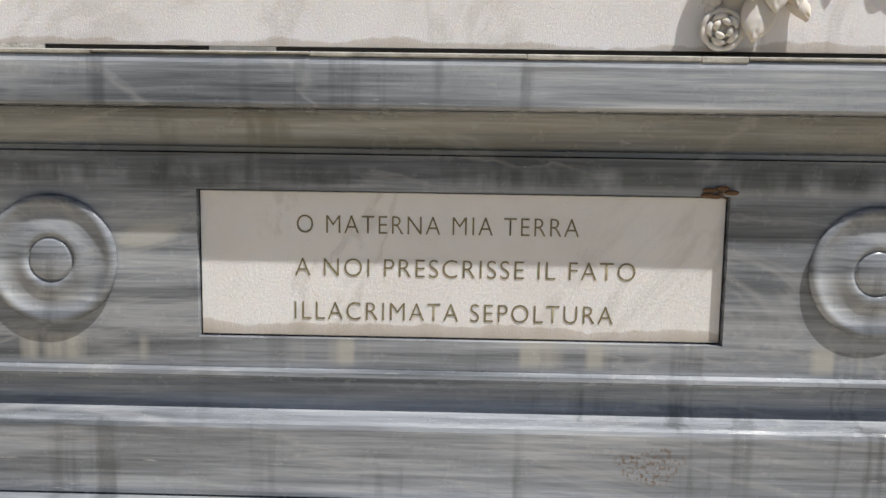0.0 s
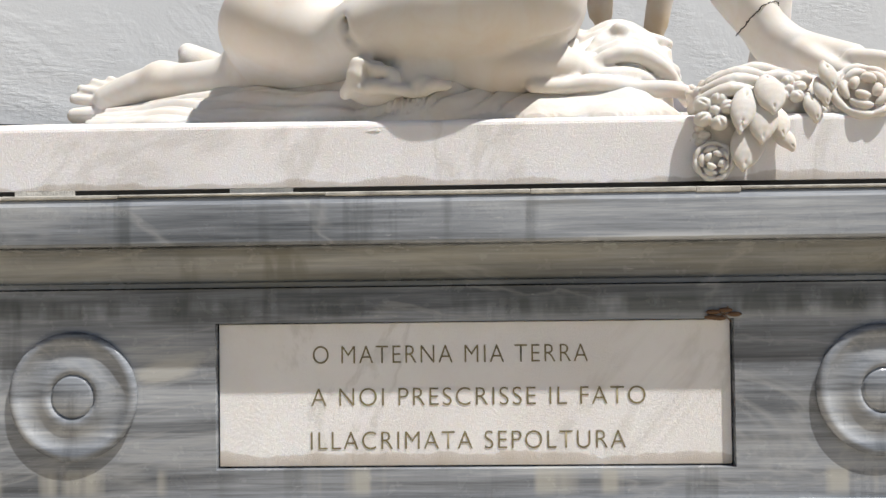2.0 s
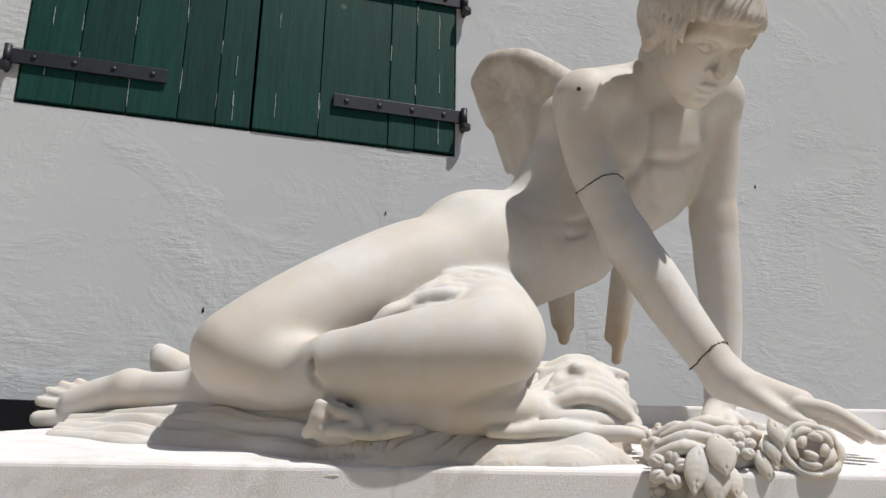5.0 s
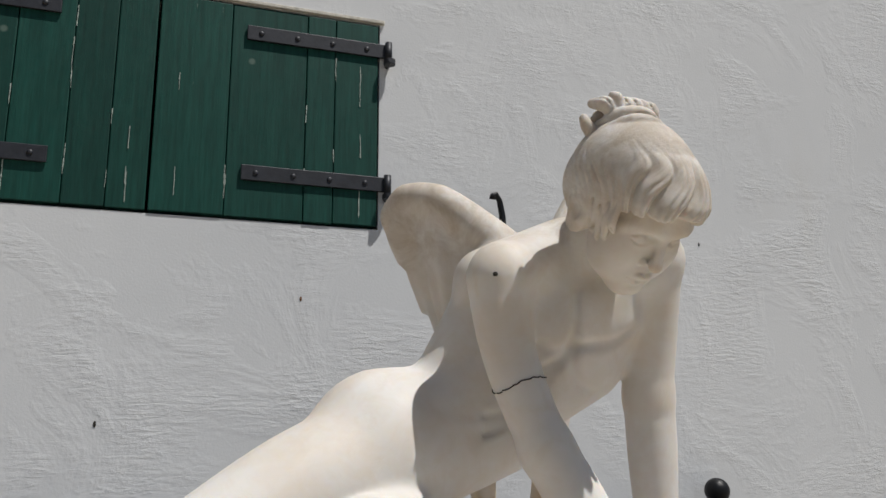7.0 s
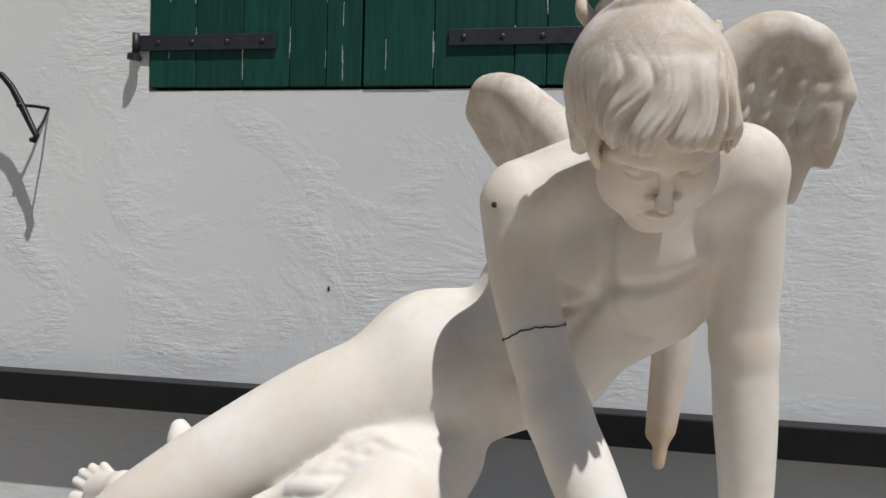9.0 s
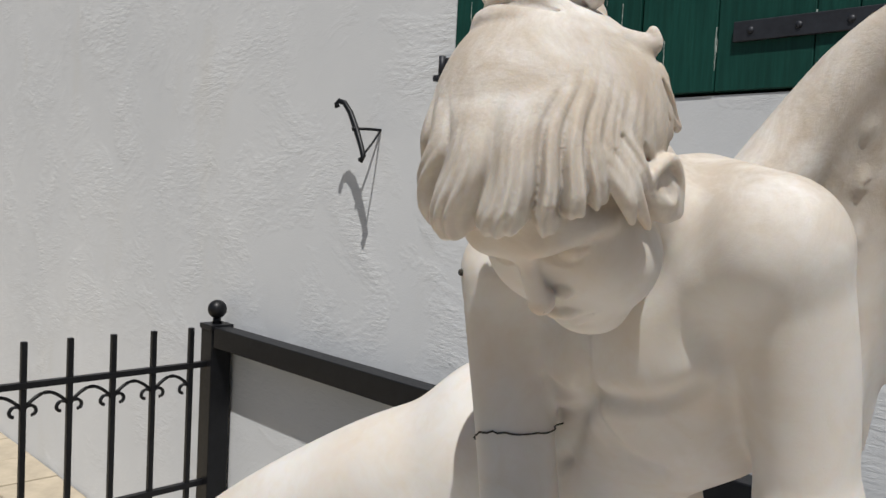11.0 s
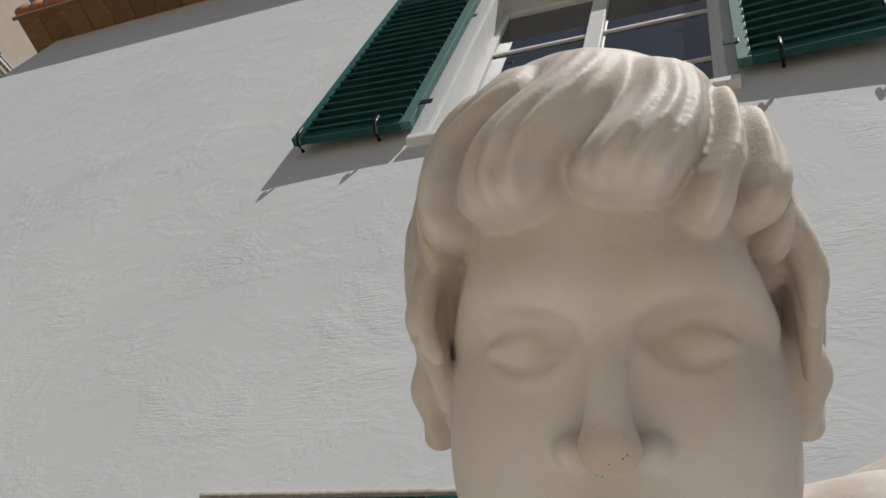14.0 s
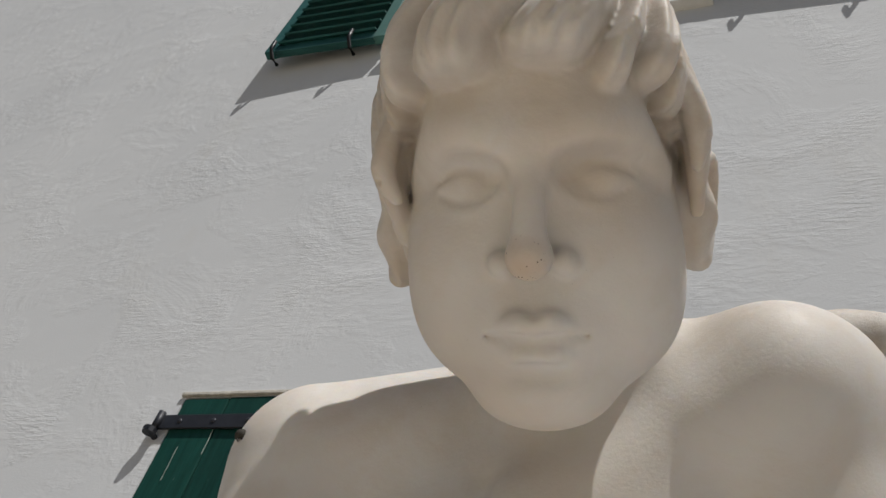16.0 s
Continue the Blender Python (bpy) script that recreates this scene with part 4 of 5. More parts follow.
    lean = np.array([rnd.uniform(0.40, 0.60) for _ in ends])
    furrows = np.maximum(2, np.round(np.diff(bounds) / 0.115)).astype(int)
    w, p = c.block(c.lo, c.lo + c.cell * c.n)
    off = p - mid
    off[..., 0] -= 0.04 * (p[..., 1] - 0.03)
    off[..., 0] /= 1 + 1.3 * np.clip(-0.6 * off[..., 1] - 0.6 * off[..., 2], -0.05, 0.09)
    d = off / size
    k0 = np.maximum(np.linalg.norm(d, axis=-1), 1e-4)
    k1 = np.maximum(np.linalg.norm(d / size, axis=-1), 1e-4)
    u = (d / k0[..., None]) @ crown.astype(np.float32)
    phi = np.arccos(np.clip(u[..., 2], -1, 1))
    theta = np.arctan2(u[..., 0], u[..., 1])
    calm = np.clip(2.15 - phi, 0, 1.2)
    sway = calm * (0.16 * np.sin(2.9 * phi + 1.5 * theta + 0.7) + 0.10 * np.sin(5.7 * phi - 3 * theta + 2.0)) - 0.42 * np.clip(1.90 - phi, 0, 1.2) * np.exp(-((theta - 0.2) * 0.9) ** 2)
    run = np.interp((theta + sway + math.pi) % (2 * math.pi) - math.pi, bounds, np.arange(len(bounds)))
    which = np.clip(np.floor(run).astype(int), 0, len(ends) - 1)
    part_way = run - which
    top = lean[which]
    hump = np.where(part_way < top, part_way / top, (1 - part_way) / (1 - top))
    hump = np.clip(1 - (1 - hump) ** 2.4, 0, 1)
    a = np.abs(theta)
    front = np.clip((np.where(theta > 0, 1.25, 1.02) - a) / 0.35, 0, 1) * np.clip((phi - 1.05) / 0.75, 0, 1)
    grow = np.clip((phi - 0.7) / 1.1, 0, 1) ** 1.4
    # sharp little furrows between rounded locks, bending as they run down
    bend = 0.9 * np.sin(3.1 * phi + 1.7 * which) + 0.5 * np.sin(7.3 * phi + which)
    lock = np.abs(np.sin(math.pi * (part_way * furrows[which] + 0.35 * bend * np.clip(2.1 - phi, 0.15, 1)))) ** 0.75
    fine = np.sin(part_way * furrows[which] * 11.0 + 4 * phi + 3 * bend)
    strand = (lock - 0.75) * (0.0014 + 0.0056 * np.clip((phi - 1.15) / 0.6, 0, 1)) + 0.00055 * fine * grow
    high = 0.0022 + 0.0065 * front + (0.0035 * grow + 0.0150 * front) * hump * thick[which] + strand * np.clip(grow + 0.15, 0, 1) * hump
    back = 0.16
    over = np.clip((phi - ends[which] + back) / back, 0, 1.6)
    arch = np.clip(1 - over ** 3, 0, 1) ** 0.5
    shape = 1 - (1 - hump) * 0.85 * front
    high = np.where(over <= 0, high, high * arch - 0.012 * np.clip(over - 0.97 * shape, 0, 1) / 0.2)
    c.put(w, (k0 * (k0 - 1) / k1 - high).astype(np.float32), 0.0012)
    # worn edges: the hair alone is rubbed smooth
    worn = c.d.copy()
    for axis in range(3):
        g = np.moveaxis(worn, axis, 0)
        g[1:-1] = 0.25 * g[:-2] + 0.5 * g[1:-1] + 0.25 * g[2:]
    c.d = np.where((p[..., 2] > 0.040) | (p[..., 1] < 0.035), worn, c.d)

    # ears with rim, hollow and lobe, locks before and behind them
    for s, x, y, z in ((1, 0.000, 0.010, 0.002), (-1, 0.012, 0.002, -0.004)):
        e = lambda px, py, pz: (s * (px + x), py + y, pz + z)
        c.egg(e(0.078, -0.020, -0.022), (0.014, 0.020, 0.031), 0.005)
        c.chain([e(0.083, 0.000, 0.000), e(0.091, -0.016, 0.010), e(0.094, -0.036, 0.000), e(0.092, -0.036, -0.025), e(0.086, -0.020, -0.048)], [0.004, 0.0048, 0.0055, 0.0055, 0.0070], 0.003)
        c.limb(e(0.058, -0.012, -0.020), e(0.080, -0.014, -0.020), 0.022, 0.018, 0.006)
        c.egg(e(0.083, -0.020, -0.020), (0.010, 0.023, 0.034), 0.004)
        c.egg(e(0.0985, -0.016, -0.012), (0.0070, 0.010, 0.016), 0.004, cut=True)
    c.egg((0.066, -0.046, 0.034), (0.024, 0.052, 0.046), 0.012)
    for y0, y1, z1, r in ((0.024, 0.028, -0.018, 0.0085), (0.036, 0.042, 0.006, 0.0080), (0.008, 0.008, -0.004, 0.0105), (-0.012, -0.016, 0.004, 0.012), (-0.036, -0.046, 0.000, 0.013), (-0.056, -0.066, -0.010, 0.013), (-0.076, -0.084, -0.020, 0.012)):
        x = 0.008 if y0 < 0.0 else 0.0
        c.chain([(0.072 - x, y0 - 0.012, 0.066), (0.0835 - x, y0, 0.030), (0.0825 - x, y1, z1)], [r * 0.8, r, r * 0.42], 0.005)
        c.chain([(0.082 - x, y0 - 0.006, 0.060), (0.0945 - x, y0 + 0.003, 0.030), (0.089 - x, y1 + 0.002, z1 + 0.010)], [0.0012, 0.0026, 0.0012], 0.004, cut=True)
    # curled ends that stand off behind his left ear
    for y, z in ((-0.058, 0.010), (-0.082, 0.030), (-0.098, 0.056)):
        c.chain([(0.052, y + 0.012, z + 0.024), (0.064, y + 0.002, z + 0.010), (0.075, y - 0.004, z + 0.004), (0.077, y - 0.010, z + 0.012)], [0.014, 0.012, 0.009, 0.005], 0.005)
    # smooth worn hair over his right temple, short locks before the ear
    c.egg((-0.082, -0.026, 0.020), (0.022, 0.058, 0.050), 0.010)
    c.egg((-0.089, -0.058, 0.012), (0.022, 0.046, 0.050), 0.014)
    for y, z, r in ((0.048, -0.004, 0.0075), (0.034, -0.026, 0.0090), (0.018, -0.038, 0.0095), (0.002, -0.026, 0.010), (-0.050, -0.040, 0.0125), (-0.070, -0.040, 0.012)):
        x = 0.007 if y > 0.01 else 0.0
        c.chain([(x - 0.084, y - 0.014, 0.050), (x - 0.0925, y, 0.014), (x * 1.3 - 0.086, y + 0.004, z)], [r * 0.8, r, r * 0.5], 0.004)
        c.chain([(x - 0.094, y - 0.012, 0.044), (x - 0.1035, y + 0.003, 0.012), (x - 0.093, y + 0.006, z + 0.010)], [0.0012, 0.0028, 0.0012], 0.004, cut=True)

    # twisted knot on the back of the crown, with a swept band before it
    def knot(pts, rs, k=0.003, cut=False):
        c.chain([(0.80 * x - 0.016, y - 0.028, z - 0.027) for x, y, z in pts], rs, k, cut)

    knot([(0.060, -0.036, 0.136), (0.020, -0.034, 0.160), (-0.030, -0.044, 0.156), (-0.070, -0.062, 0.122)], [0.006, 0.012, 0.014, 0.008])
    knot([(0.066, -0.062, 0.128), (0.020, -0.060, 0.160), (-0.030, -0.070, 0.154), (-0.062, -0.084, 0.122)], [0.008, 0.013, 0.014, 0.009])
    knot([(0.046, -0.022, 0.140), (0.010, -0.018, 0.156), (-0.040, -0.030, 0.146)], [0.0015, 0.0050, 0.0020], 0.004, True)
    knot([(0.066, -0.050, 0.138), (0.020, -0.048, 0.172), (-0.040, -0.060, 0.158)], [0.0012, 0.0032, 0.0015], 0.003, True)
    for q in range(6):
        x = 0.052 - q * 0.022
        knot([(x + 0.018, -0.082, 0.136), (x + 0.004, -0.098, 0.158 - 0.1 * abs(x)), (x - 0.012, -0.120, 0.140)], [0.008, 0.0145, 0.008], 0.0025)
        knot([(x + 0.008, -0.080, 0.150), (x - 0.006, -0.098, 0.170 - 0.1 * abs(x)), (x - 0.020, -0.118, 0.150)], [0.001, 0.0024, 0.001], 0.002, True)
    knot([(0.020, -0.096, 0.146), (0.030, -0.098, 0.160), (0.026, -0.102, 0.168)], [0.012, 0.008, 0.003])
    knot([(-0.030, -0.100, 0.146), (-0.036, -0.100, 0.166), (-0.046, -0.106, 0.168)], [0.012, 0.010, 0.006])
    knot([(-0.072, -0.076, 0.104), (-0.090, -0.086, 0.116), (-0.094, -0.098, 0.122)], [0.012, 0.011, 0.008])
    knot([(-0.060, -0.104, 0.104), (-0.030, -0.118, 0.120), (0.020, -0.118, 0.120), (0.044, -0.104, 0.104)], [0.010, 0.015, 0.015, 0.010], 0.006)
    v, q = c.skin()
    v = relax(v, q, 4)
    m = np.array(head_matrix())
    return v @ m[:3, :3].T + m[:3, 3], q


TOE = (((-0.700, 0.372, 1.378), (-0.752, 0.376, 1.375), 0.0155), ((-0.705, 0.380, 1.402), (-0.756, 0.382, 1.409), 0.0105), ((-0.695, 0.385, 1.418), (-0.744, 0.388, 1.428), 0.0105),
       ((-0.680, 0.390, 1.428), (-0.722, 0.394, 1.441), 0.0098), ((-0.662, 0.395, 1.434), (-0.694, 0.400, 1.448), 0.0092))


GAP = ((-0.176, 0.020, 1.415), (-0.150, 0.002, 1.388), (-0.098, -0.006, 1.370), (-0.045, -0.010, 1.356), (-0.004, -0.010, 1.338), (0.053, -0.006, 1.334), (0.102, 0.004, 1.347))
GAP_SIDE = ((0.020, -0.004, 1.366), (0.080, 0.000, 1.388), (0.128, 0.012, 1.408), (0.170, 0.040, 1.424), (0.200, 0.080, 1.440))


def body_skin():
    rnd = random.Random(9)
    c = Clay((-0.84, -0.11, 1.21), (0.80, 0.80, 2.40), 0.0046)
    # trunk
    c.egg((0.085, 0.44, 1.735), (0.135, 0.125, 0.130), 0.05, np.array(Matrix.Rotation(0.5, 3, "Y")))
    c.limb((0.10, 0.45, 1.74), (0.245, 0.475, 1.80), 0.118, 0.100, 0.05)
    c.limb((0.245, 0.475, 1.80), (0.40, 0.425, 1.92), 0.100, 0.108, 0.05)
    c.egg((0.43, 0.405, 1.965), (0.150, 0.105, 0.115), 0.05, np.array(Matrix.Rotation(0.28, 3, "Z") @ Matrix.Rotation(-0.2, 3, "Y")))
    c.egg((0.365, 0.335, 1.950), (0.060, 0.040, 0.050), 0.026)
    c.egg((0.492, 0.362, 1.968), (0.070, 0.042, 0.058), 0.034)
    c.egg((0.235, 0.415, 1.745), (0.085, 0.045, 0.070), 0.04)
    c.limb((0.12, 0.44, 1.70), (0.30, 0.46, 1.765), 0.105, 0.092, 0.03)
    c.limb((0.225, 0.460, 1.850), (0.318, 0.455, 2.025), 0.078, 0.080, 0.014)
    c.limb((0.345, 0.452, 1.806), (0.468, 0.440, 1.890), 0.072, 0.080, 0.04)
    c.limb((0.285, 0.420, 2.040), (0.380, 0.440, 2.060), 0.062, 0.062, 0.03)
    # shoulders, neck
    c.limb((0.545, 0.350, 2.040), (0.445, 0.350, 1.985), 0.044, 0.050, 0.035)
    c.limb((0.30, 0.293, 2.030), (0.42, 0.378, 2.078), 0.058, 0.072, 0.04)
    c.limb((0.590, 0.370, 2.076), (0.480, 0.398, 2.100), 0.065, 0.062, 0.03)
    c.limb((0.455, 0.395, 2.065), (0.490, 0.270, 2.115), 0.062, 0.056, 0.035)
    # lines of the breast, ribs and belly, pressed into the front
    def front(x, z):
        i, k = int(round((x - c.lo[0]) / c.cell)), int(round((z - c.lo[2]) / c.cell))
        col = c.d[i, :, k]
        for j in range(int((0.30 - c.lo[1]) / c.cell), len(col)):
            if col[j] < 0:
                return c.lo[1] + c.cell * j
        return 0.40

    def press(line, r, k):
        c.chain([(x, front(x, z) - 0.001, z) for x, z in line], [r * 0.4] + [r] * (len(line) - 2) + [r * 0.4], k, cut=True)

    press(((0.335, 1.925), (0.365, 1.898), (0.400, 1.892), (0.425, 1.905)), 0.003, 0.022)
    press(((0.425, 1.905), (0.465, 1.905), (0.505, 1.912), (0.545, 1.935)), 0.003, 0.022)
    press(((0.432, 2.00), (0.428, 1.95), (0.420, 1.90), (0.390, 1.86), (0.330, 1.80), (0.262, 1.750)), 0.002, 0.022)
    press(((0.425, 1.885), (0.432, 1.855), (0.445, 1.835), (0.470, 1.825)), 0.002, 0.020)
    press(((0.395, 1.875), (0.350, 1.865), (0.310, 1.875)), 0.002, 0.020)
    press(((0.165, 1.805), (0.225, 1.785), (0.285, 1.785), (0.330, 1.800)), 0.0022, 0.014)
    press(((0.170, 1.765), (0.220, 1.752), (0.275, 1.752), (0.310, 1.765)), 0.002, 0.012)
    c.egg((0.226, front(0.226, 1.724), 1.724), (0.007, 0.010, 0.005), 0.008, cut=True)
    # his right arm, reaching down to the flowers
    c.chain([(0.296, 0.290, 2.015), (0.300, 0.290, 1.93), (0.322, 0.288, 1.84), (0.366, 0.276, 1.725)], [0.060, 0.050, 0.046, 0.044], 0.016)
    c.chain([(0.366, 0.276, 1.725), (0.410, 0.262, 1.645), (0.465, 0.245, 1.545), (0.520, 0.225, 1.452)], [0.046, 0.048, 0.042, 0.035], 0.02)
    c.chain([(0.520, 0.225, 1.452), (0.560, 0.195, 1.425), (0.612, 0.150, 1.400)], [0.034, 0.033, 0.026], 0.02)
    for k, (x, y, z) in enumerate(((0.680, 0.060, 1.345), (0.710, 0.090, 1.342), (0.722, 0.125, 1.344), (0.715, 0.165, 1.348))):
        q = (0.600 + 0.012 * k, 0.118 + 0.026 * k, 1.395 - 0.002 * k)
        m = ((q[0] + x) / 2, (q[1] + y) / 2, (q[2] + z) / 2 + 0.012)
        c.chain([q, m, (x, y, z)], [0.0155, 0.0135, 0.0095], 0.008)
    c.chain([(0.545, 0.175, 1.420), (0.580, 0.120, 1.375), (0.60, 0.085, 1.36)], [0.018, 0.014, 0.010], 0.012)
    # his left arm, straight down
    c.chain([(0.592, 0.380, 2.065), (0.598, 0.415, 1.95), (0.597, 0.443, 1.82)], [0.062, 0.053, 0.045], 0.02)
    c.chain([(0.598, 0.445, 1.82), (0.602, 0.455, 1.72), (0.606, 0.468, 1.58), (0.600, 0.478, 1.465)], [0.047, 0.047, 0.039, 0.033], 0.02)
    c.chain([(0.600, 0.478, 1.465), (0.585, 0.470, 1.425), (0.555, 0.435, 1.398)], [0.033, 0.030, 0.020], 0.02)
    for k in range(4):
        c.limb((0.565 + 0.014 * k, 0.44, 1.405), (0.515 + 0.03 * k, 0.385 - 0.006 * k, 1.380), 0.013, 0.010, 0.006)
    # upper leg, stretched to the side, knee bent
    c.chain([(0.07, 0.415, 1.705), (-0.050, 0.320, 1.658), (-0.176, 0.220, 1.582), (-0.272, 0.150, 1.515), (-0.324, 0.120, 1.472)], [0.118, 0.103, 0.087, 0.074, 0.068], 0.04, fine=8)
    c.chain([(-0.335, 0.160, 1.472), (-0.26, 0.125, 1.448), (-0.18, 0.145, 1.430)], [0.067, 0.064, 0.054], 0.02)
    c.chain([(-0.335, 0.170, 1.47), (-0.385, 0.30, 1.455), (-0.47, 0.43, 1.46), (-0.56, 0.49, 1.50)], [0.066, 0.055, 0.038, 0.030], 0.03)
    c.chain([(-0.52, 0.47, 1.485), (-0.575, 0.50, 1.525)], [0.032, 0.020], 0.015)
    # lower leg: knee forward, shin along the slab, foot out behind
    c.chain([(0.09, 0.40, 1.60), (0.11, 0.19, 1.515), (0.094, 0.028, 1.472)], [0.105, 0.088, 0.075], 0.012, fine=8)
    c.chain([(0.094, 0.023, 1.470), (0.04, 0.008, 1.460), (-0.05, 0.010, 1.444), (-0.145, 0.055, 1.434)], [0.075, 0.073, 0.067, 0.057], 0.008, fine=8)
    c.chain([(-0.145, 0.055, 1.434), (-0.35, 0.25, 1.42), (-0.50, 0.325, 1.425), (-0.57, 0.345, 1.432)], [0.055, 0.046, 0.036, 0.034], 0.02)
    c.chain([(-0.57, 0.345, 1.430), (-0.63, 0.365, 1.420), (-0.685, 0.378, 1.404)], [0.034, 0.034, 0.030], 0.02)
    for a, b, r in TOE:
        c.limb(a, b, r, r * 0.98, 0.004)
    # kneading out the creases between the limbs
    w, _ = c.block((-0.42, -0.10, 1.36), (0.26, 0.60, 1.86))
    for _ in range(9):
        for axis in range(3):
            d = np.moveaxis(c.d[w], axis, 0)
            d[1:-1] = 0.25 * d[:-2] + 0.5 * d[1:-1] + 0.25 * d[2:]
    c.chain([(-0.185, 0.000, 1.40), (-0.172, 0.030, 1.455), (-0.150, 0.085, 1.510)], [0.005, 0.006, 0.003], 0.014, cut=True)
    # cloth: a sheet of folds under the legs
    def fold(a, b, r, sag=0.0, n=7, k=0.010):
        a, b = Vector(a), Vector(b)
        pts, rs = [], []
        for i in range(n):
            q = i / (n - 1)
            p = a.lerp(b, q)
            p += Vector((rnd.uniform(-0.008, 0.008), rnd.uniform(-0.012, 0.012), -sag * math.sin(q * math.pi) + rnd.uniform(-0.003, 0.003)))
            pts.append(p)
            rs.append(r * (0.55 + 0.45 * math.sin(0.3 + q * 2.5)))
        c.chain(pts, rs, k)

    fold((-0.180, 0.020, 1.335), (-0.150, 0.004, 1.380), 0.014, k=0.004)
    fold((-0.150, 0.004, 1.382), (-0.105, 0.004, 1.345), 0.012, k=0.004)
    fold((-0.165, 0.010, 1.335), (-0.060, 0.000, 1.345), 0.011, k=0.004)
    fold((-0.120, -0.006, 1.330), (-0.020, -0.006, 1.338), 0.010, k=0.003)
    c.egg((0.05, 0.10, 1.375), (0.14, 0.10, 0.055), 0.02)
    c.egg((-0.130, 0.030, 1.340), (0.050, 0.030, 0.026), 0.008)
    c.egg((-0.070, 0.030, 1.365), (0.045, 0.034, 0.034), 0.010)
    for i in range(6):
        fold((0.09 + 0.02 * i, 0.02 + 0.02 * i, 1.34 + 0.015 * i), (0.345, 0.10 + 0.045 * i, 1.335 + 0.018 * i), 0.015, -0.01, k=0.006)
    for i in range(4):
        fold((0.19 + 0.018 * i, 0.14, 1.42 + 0.01 * i), (0.30 + 0.01 * i, 0.24, 1.455 - 0.018 * i), 0.020, -0.012, k=0.010)
    c.egg((0.25, 0.22, 1.395), (0.095, 0.10, 0.064), 0.015)
    for i in range(6):
        fold((0.175, 0.13 + 0.015 * i, 1.375 + 0.018 * i), (0.345, 0.19 + 0.012 * i, 1.365 + 0.018 * i), 0.013, -0.022 + 0.004 * i, k=0.008)
    for i in range(6):
        y = 0.10 + 0.022 * i
        c.chain([(0.150, y, 1.36 + 0.012 * i), (0.235, y - 0.012, 1.402 + 0.014 * i), (0.310, y + 0.03, 1.385 + 0.015 * i), (0.352, y + 0.06, 1.335 + 0.012 * i)], [0.008, 0.014, 0.013, 0.006], 0.0035)
    # deep gap under the shin and the thigh
    for path, r in ((GAP, 0.010), (GAP_SIDE, 0.008)):
        c.chain([(x, y - 0.004, z) for x, y, z in path], [r * 0.5] + [r] * (len(path) - 2) + [r * 0.5], 0.005, cut=True)
    # cloth over the lap
    c.egg((0.02, 0.23, 1.535), (0.11, 0.09, 0.050), 0.02)
    for i in range(6):
        fold((-0.105 + 0.012 * i, 0.15 + 0.010 * i, 1.520 + 0.006 * i), (0.10, 0.20 + 0.018 * i, 1.585 + 0.014 * i), 0.0155, -0.026, k=0.003)
    for i in range(4):
        fold((0.00, 0.20 + 0.02 * i, 1.59 + 0.012 * i), (0.165, 0.235 + 0.012 * i, 1.56 + 0.018 * i), 0.0150, -0.020, k=0.003)
    # wings
    def wing(edge, rs, tips, widths, rows):
        c.chain(edge, rs, 0.02)
        n = len(tips)
        for i, t in enumerate(tips):
            q = i / (n - 1) * (len(edge) - 1)
            j = min(int(q), len(edge) - 2)
            a = Vector(edge[j]).lerp(Vector(edge[j + 1]), q - j)
            m = a.lerp(Vector(t), 0.55)
            c.chain([a, m, t], [0.020, widths, widths * 0.6], 0.024)
            for h in rows:
                p = a.lerp(Vector(t), h + 0.04 * (i % 2))
                c.egg(p + Vector((-0.008, -0.022, -0.008)), (0.017, 0.0075, 0.026), 0.0020)

    wing([(0.36, 0.475, 2.080), (0.28, 0.470, 2.150), (0.20, 0.490, 2.216), (0.135, 0.525, 2.230), (0.105, 0.555, 2.200)], [0.05, 0.042, 0.034, 0.030, 0.022],
         [(0.335, 0.60, 1.90), (0.320, 0.62, 1.80), (0.308, 0.625, 1.625), (0.296, 0.62, 1.590), (0.284, 0.63, 1.63), (0.262, 0.65, 1.82), (0.225, 0.67, 1.93), (0.180, 0.66, 2.02), (0.128, 0.60, 2.12)], 0.022, ())
    wing([(0.458, 0.490, 2.10), (0.488, 0.535, 2.190), (0.543, 0.565, 2.274), (0.610, 0.590, 2.317), (0.678, 0.625, 2.292), (0.708, 0.65, 2.22)], [0.05, 0.042, 0.036, 0.032, 0.028, 0.022],
         [(0.450, 0.640, 1.92), (0.435, 0.675, 1.80), (0.414, 0.688, 1.61), (0.428, 0.688, 1.556), (0.444, 0.692, 1.62), (0.470, 0.70, 1.82), (0.515, 0.705, 1.92), (0.570, 0.71, 1.99), (0.635, 0.70, 2.05), (0.690, 0.68, 2.11)], 0.020, (0.10, 0.19, 0.28, 0.38, 0.49))
    v, q = c.skin()
    # polished limbs, crisper cloth
    fine, soft = relax(v, q, 3), relax(v, q, 16)
    lap = ((v[:, 0] > -0.13) & (v[:, 0] < 0.20) & (v[:, 1] < 0.33) & (v[:, 2] < 1.66)) | ((v[:, 0] > 0.15) & (v[:, 1] < 0.42) & (v[:, 2] < 1.99)) | ((v[:, 1] > 0.55) & (v[:, 0] > 0.4))
    much = np.clip((v[:, 2] - 1.47) / 0.05, 0, 1) * np.where(lap, 0.0, 1.0)
    return c, fine + (soft - fine) * much[:, None], q


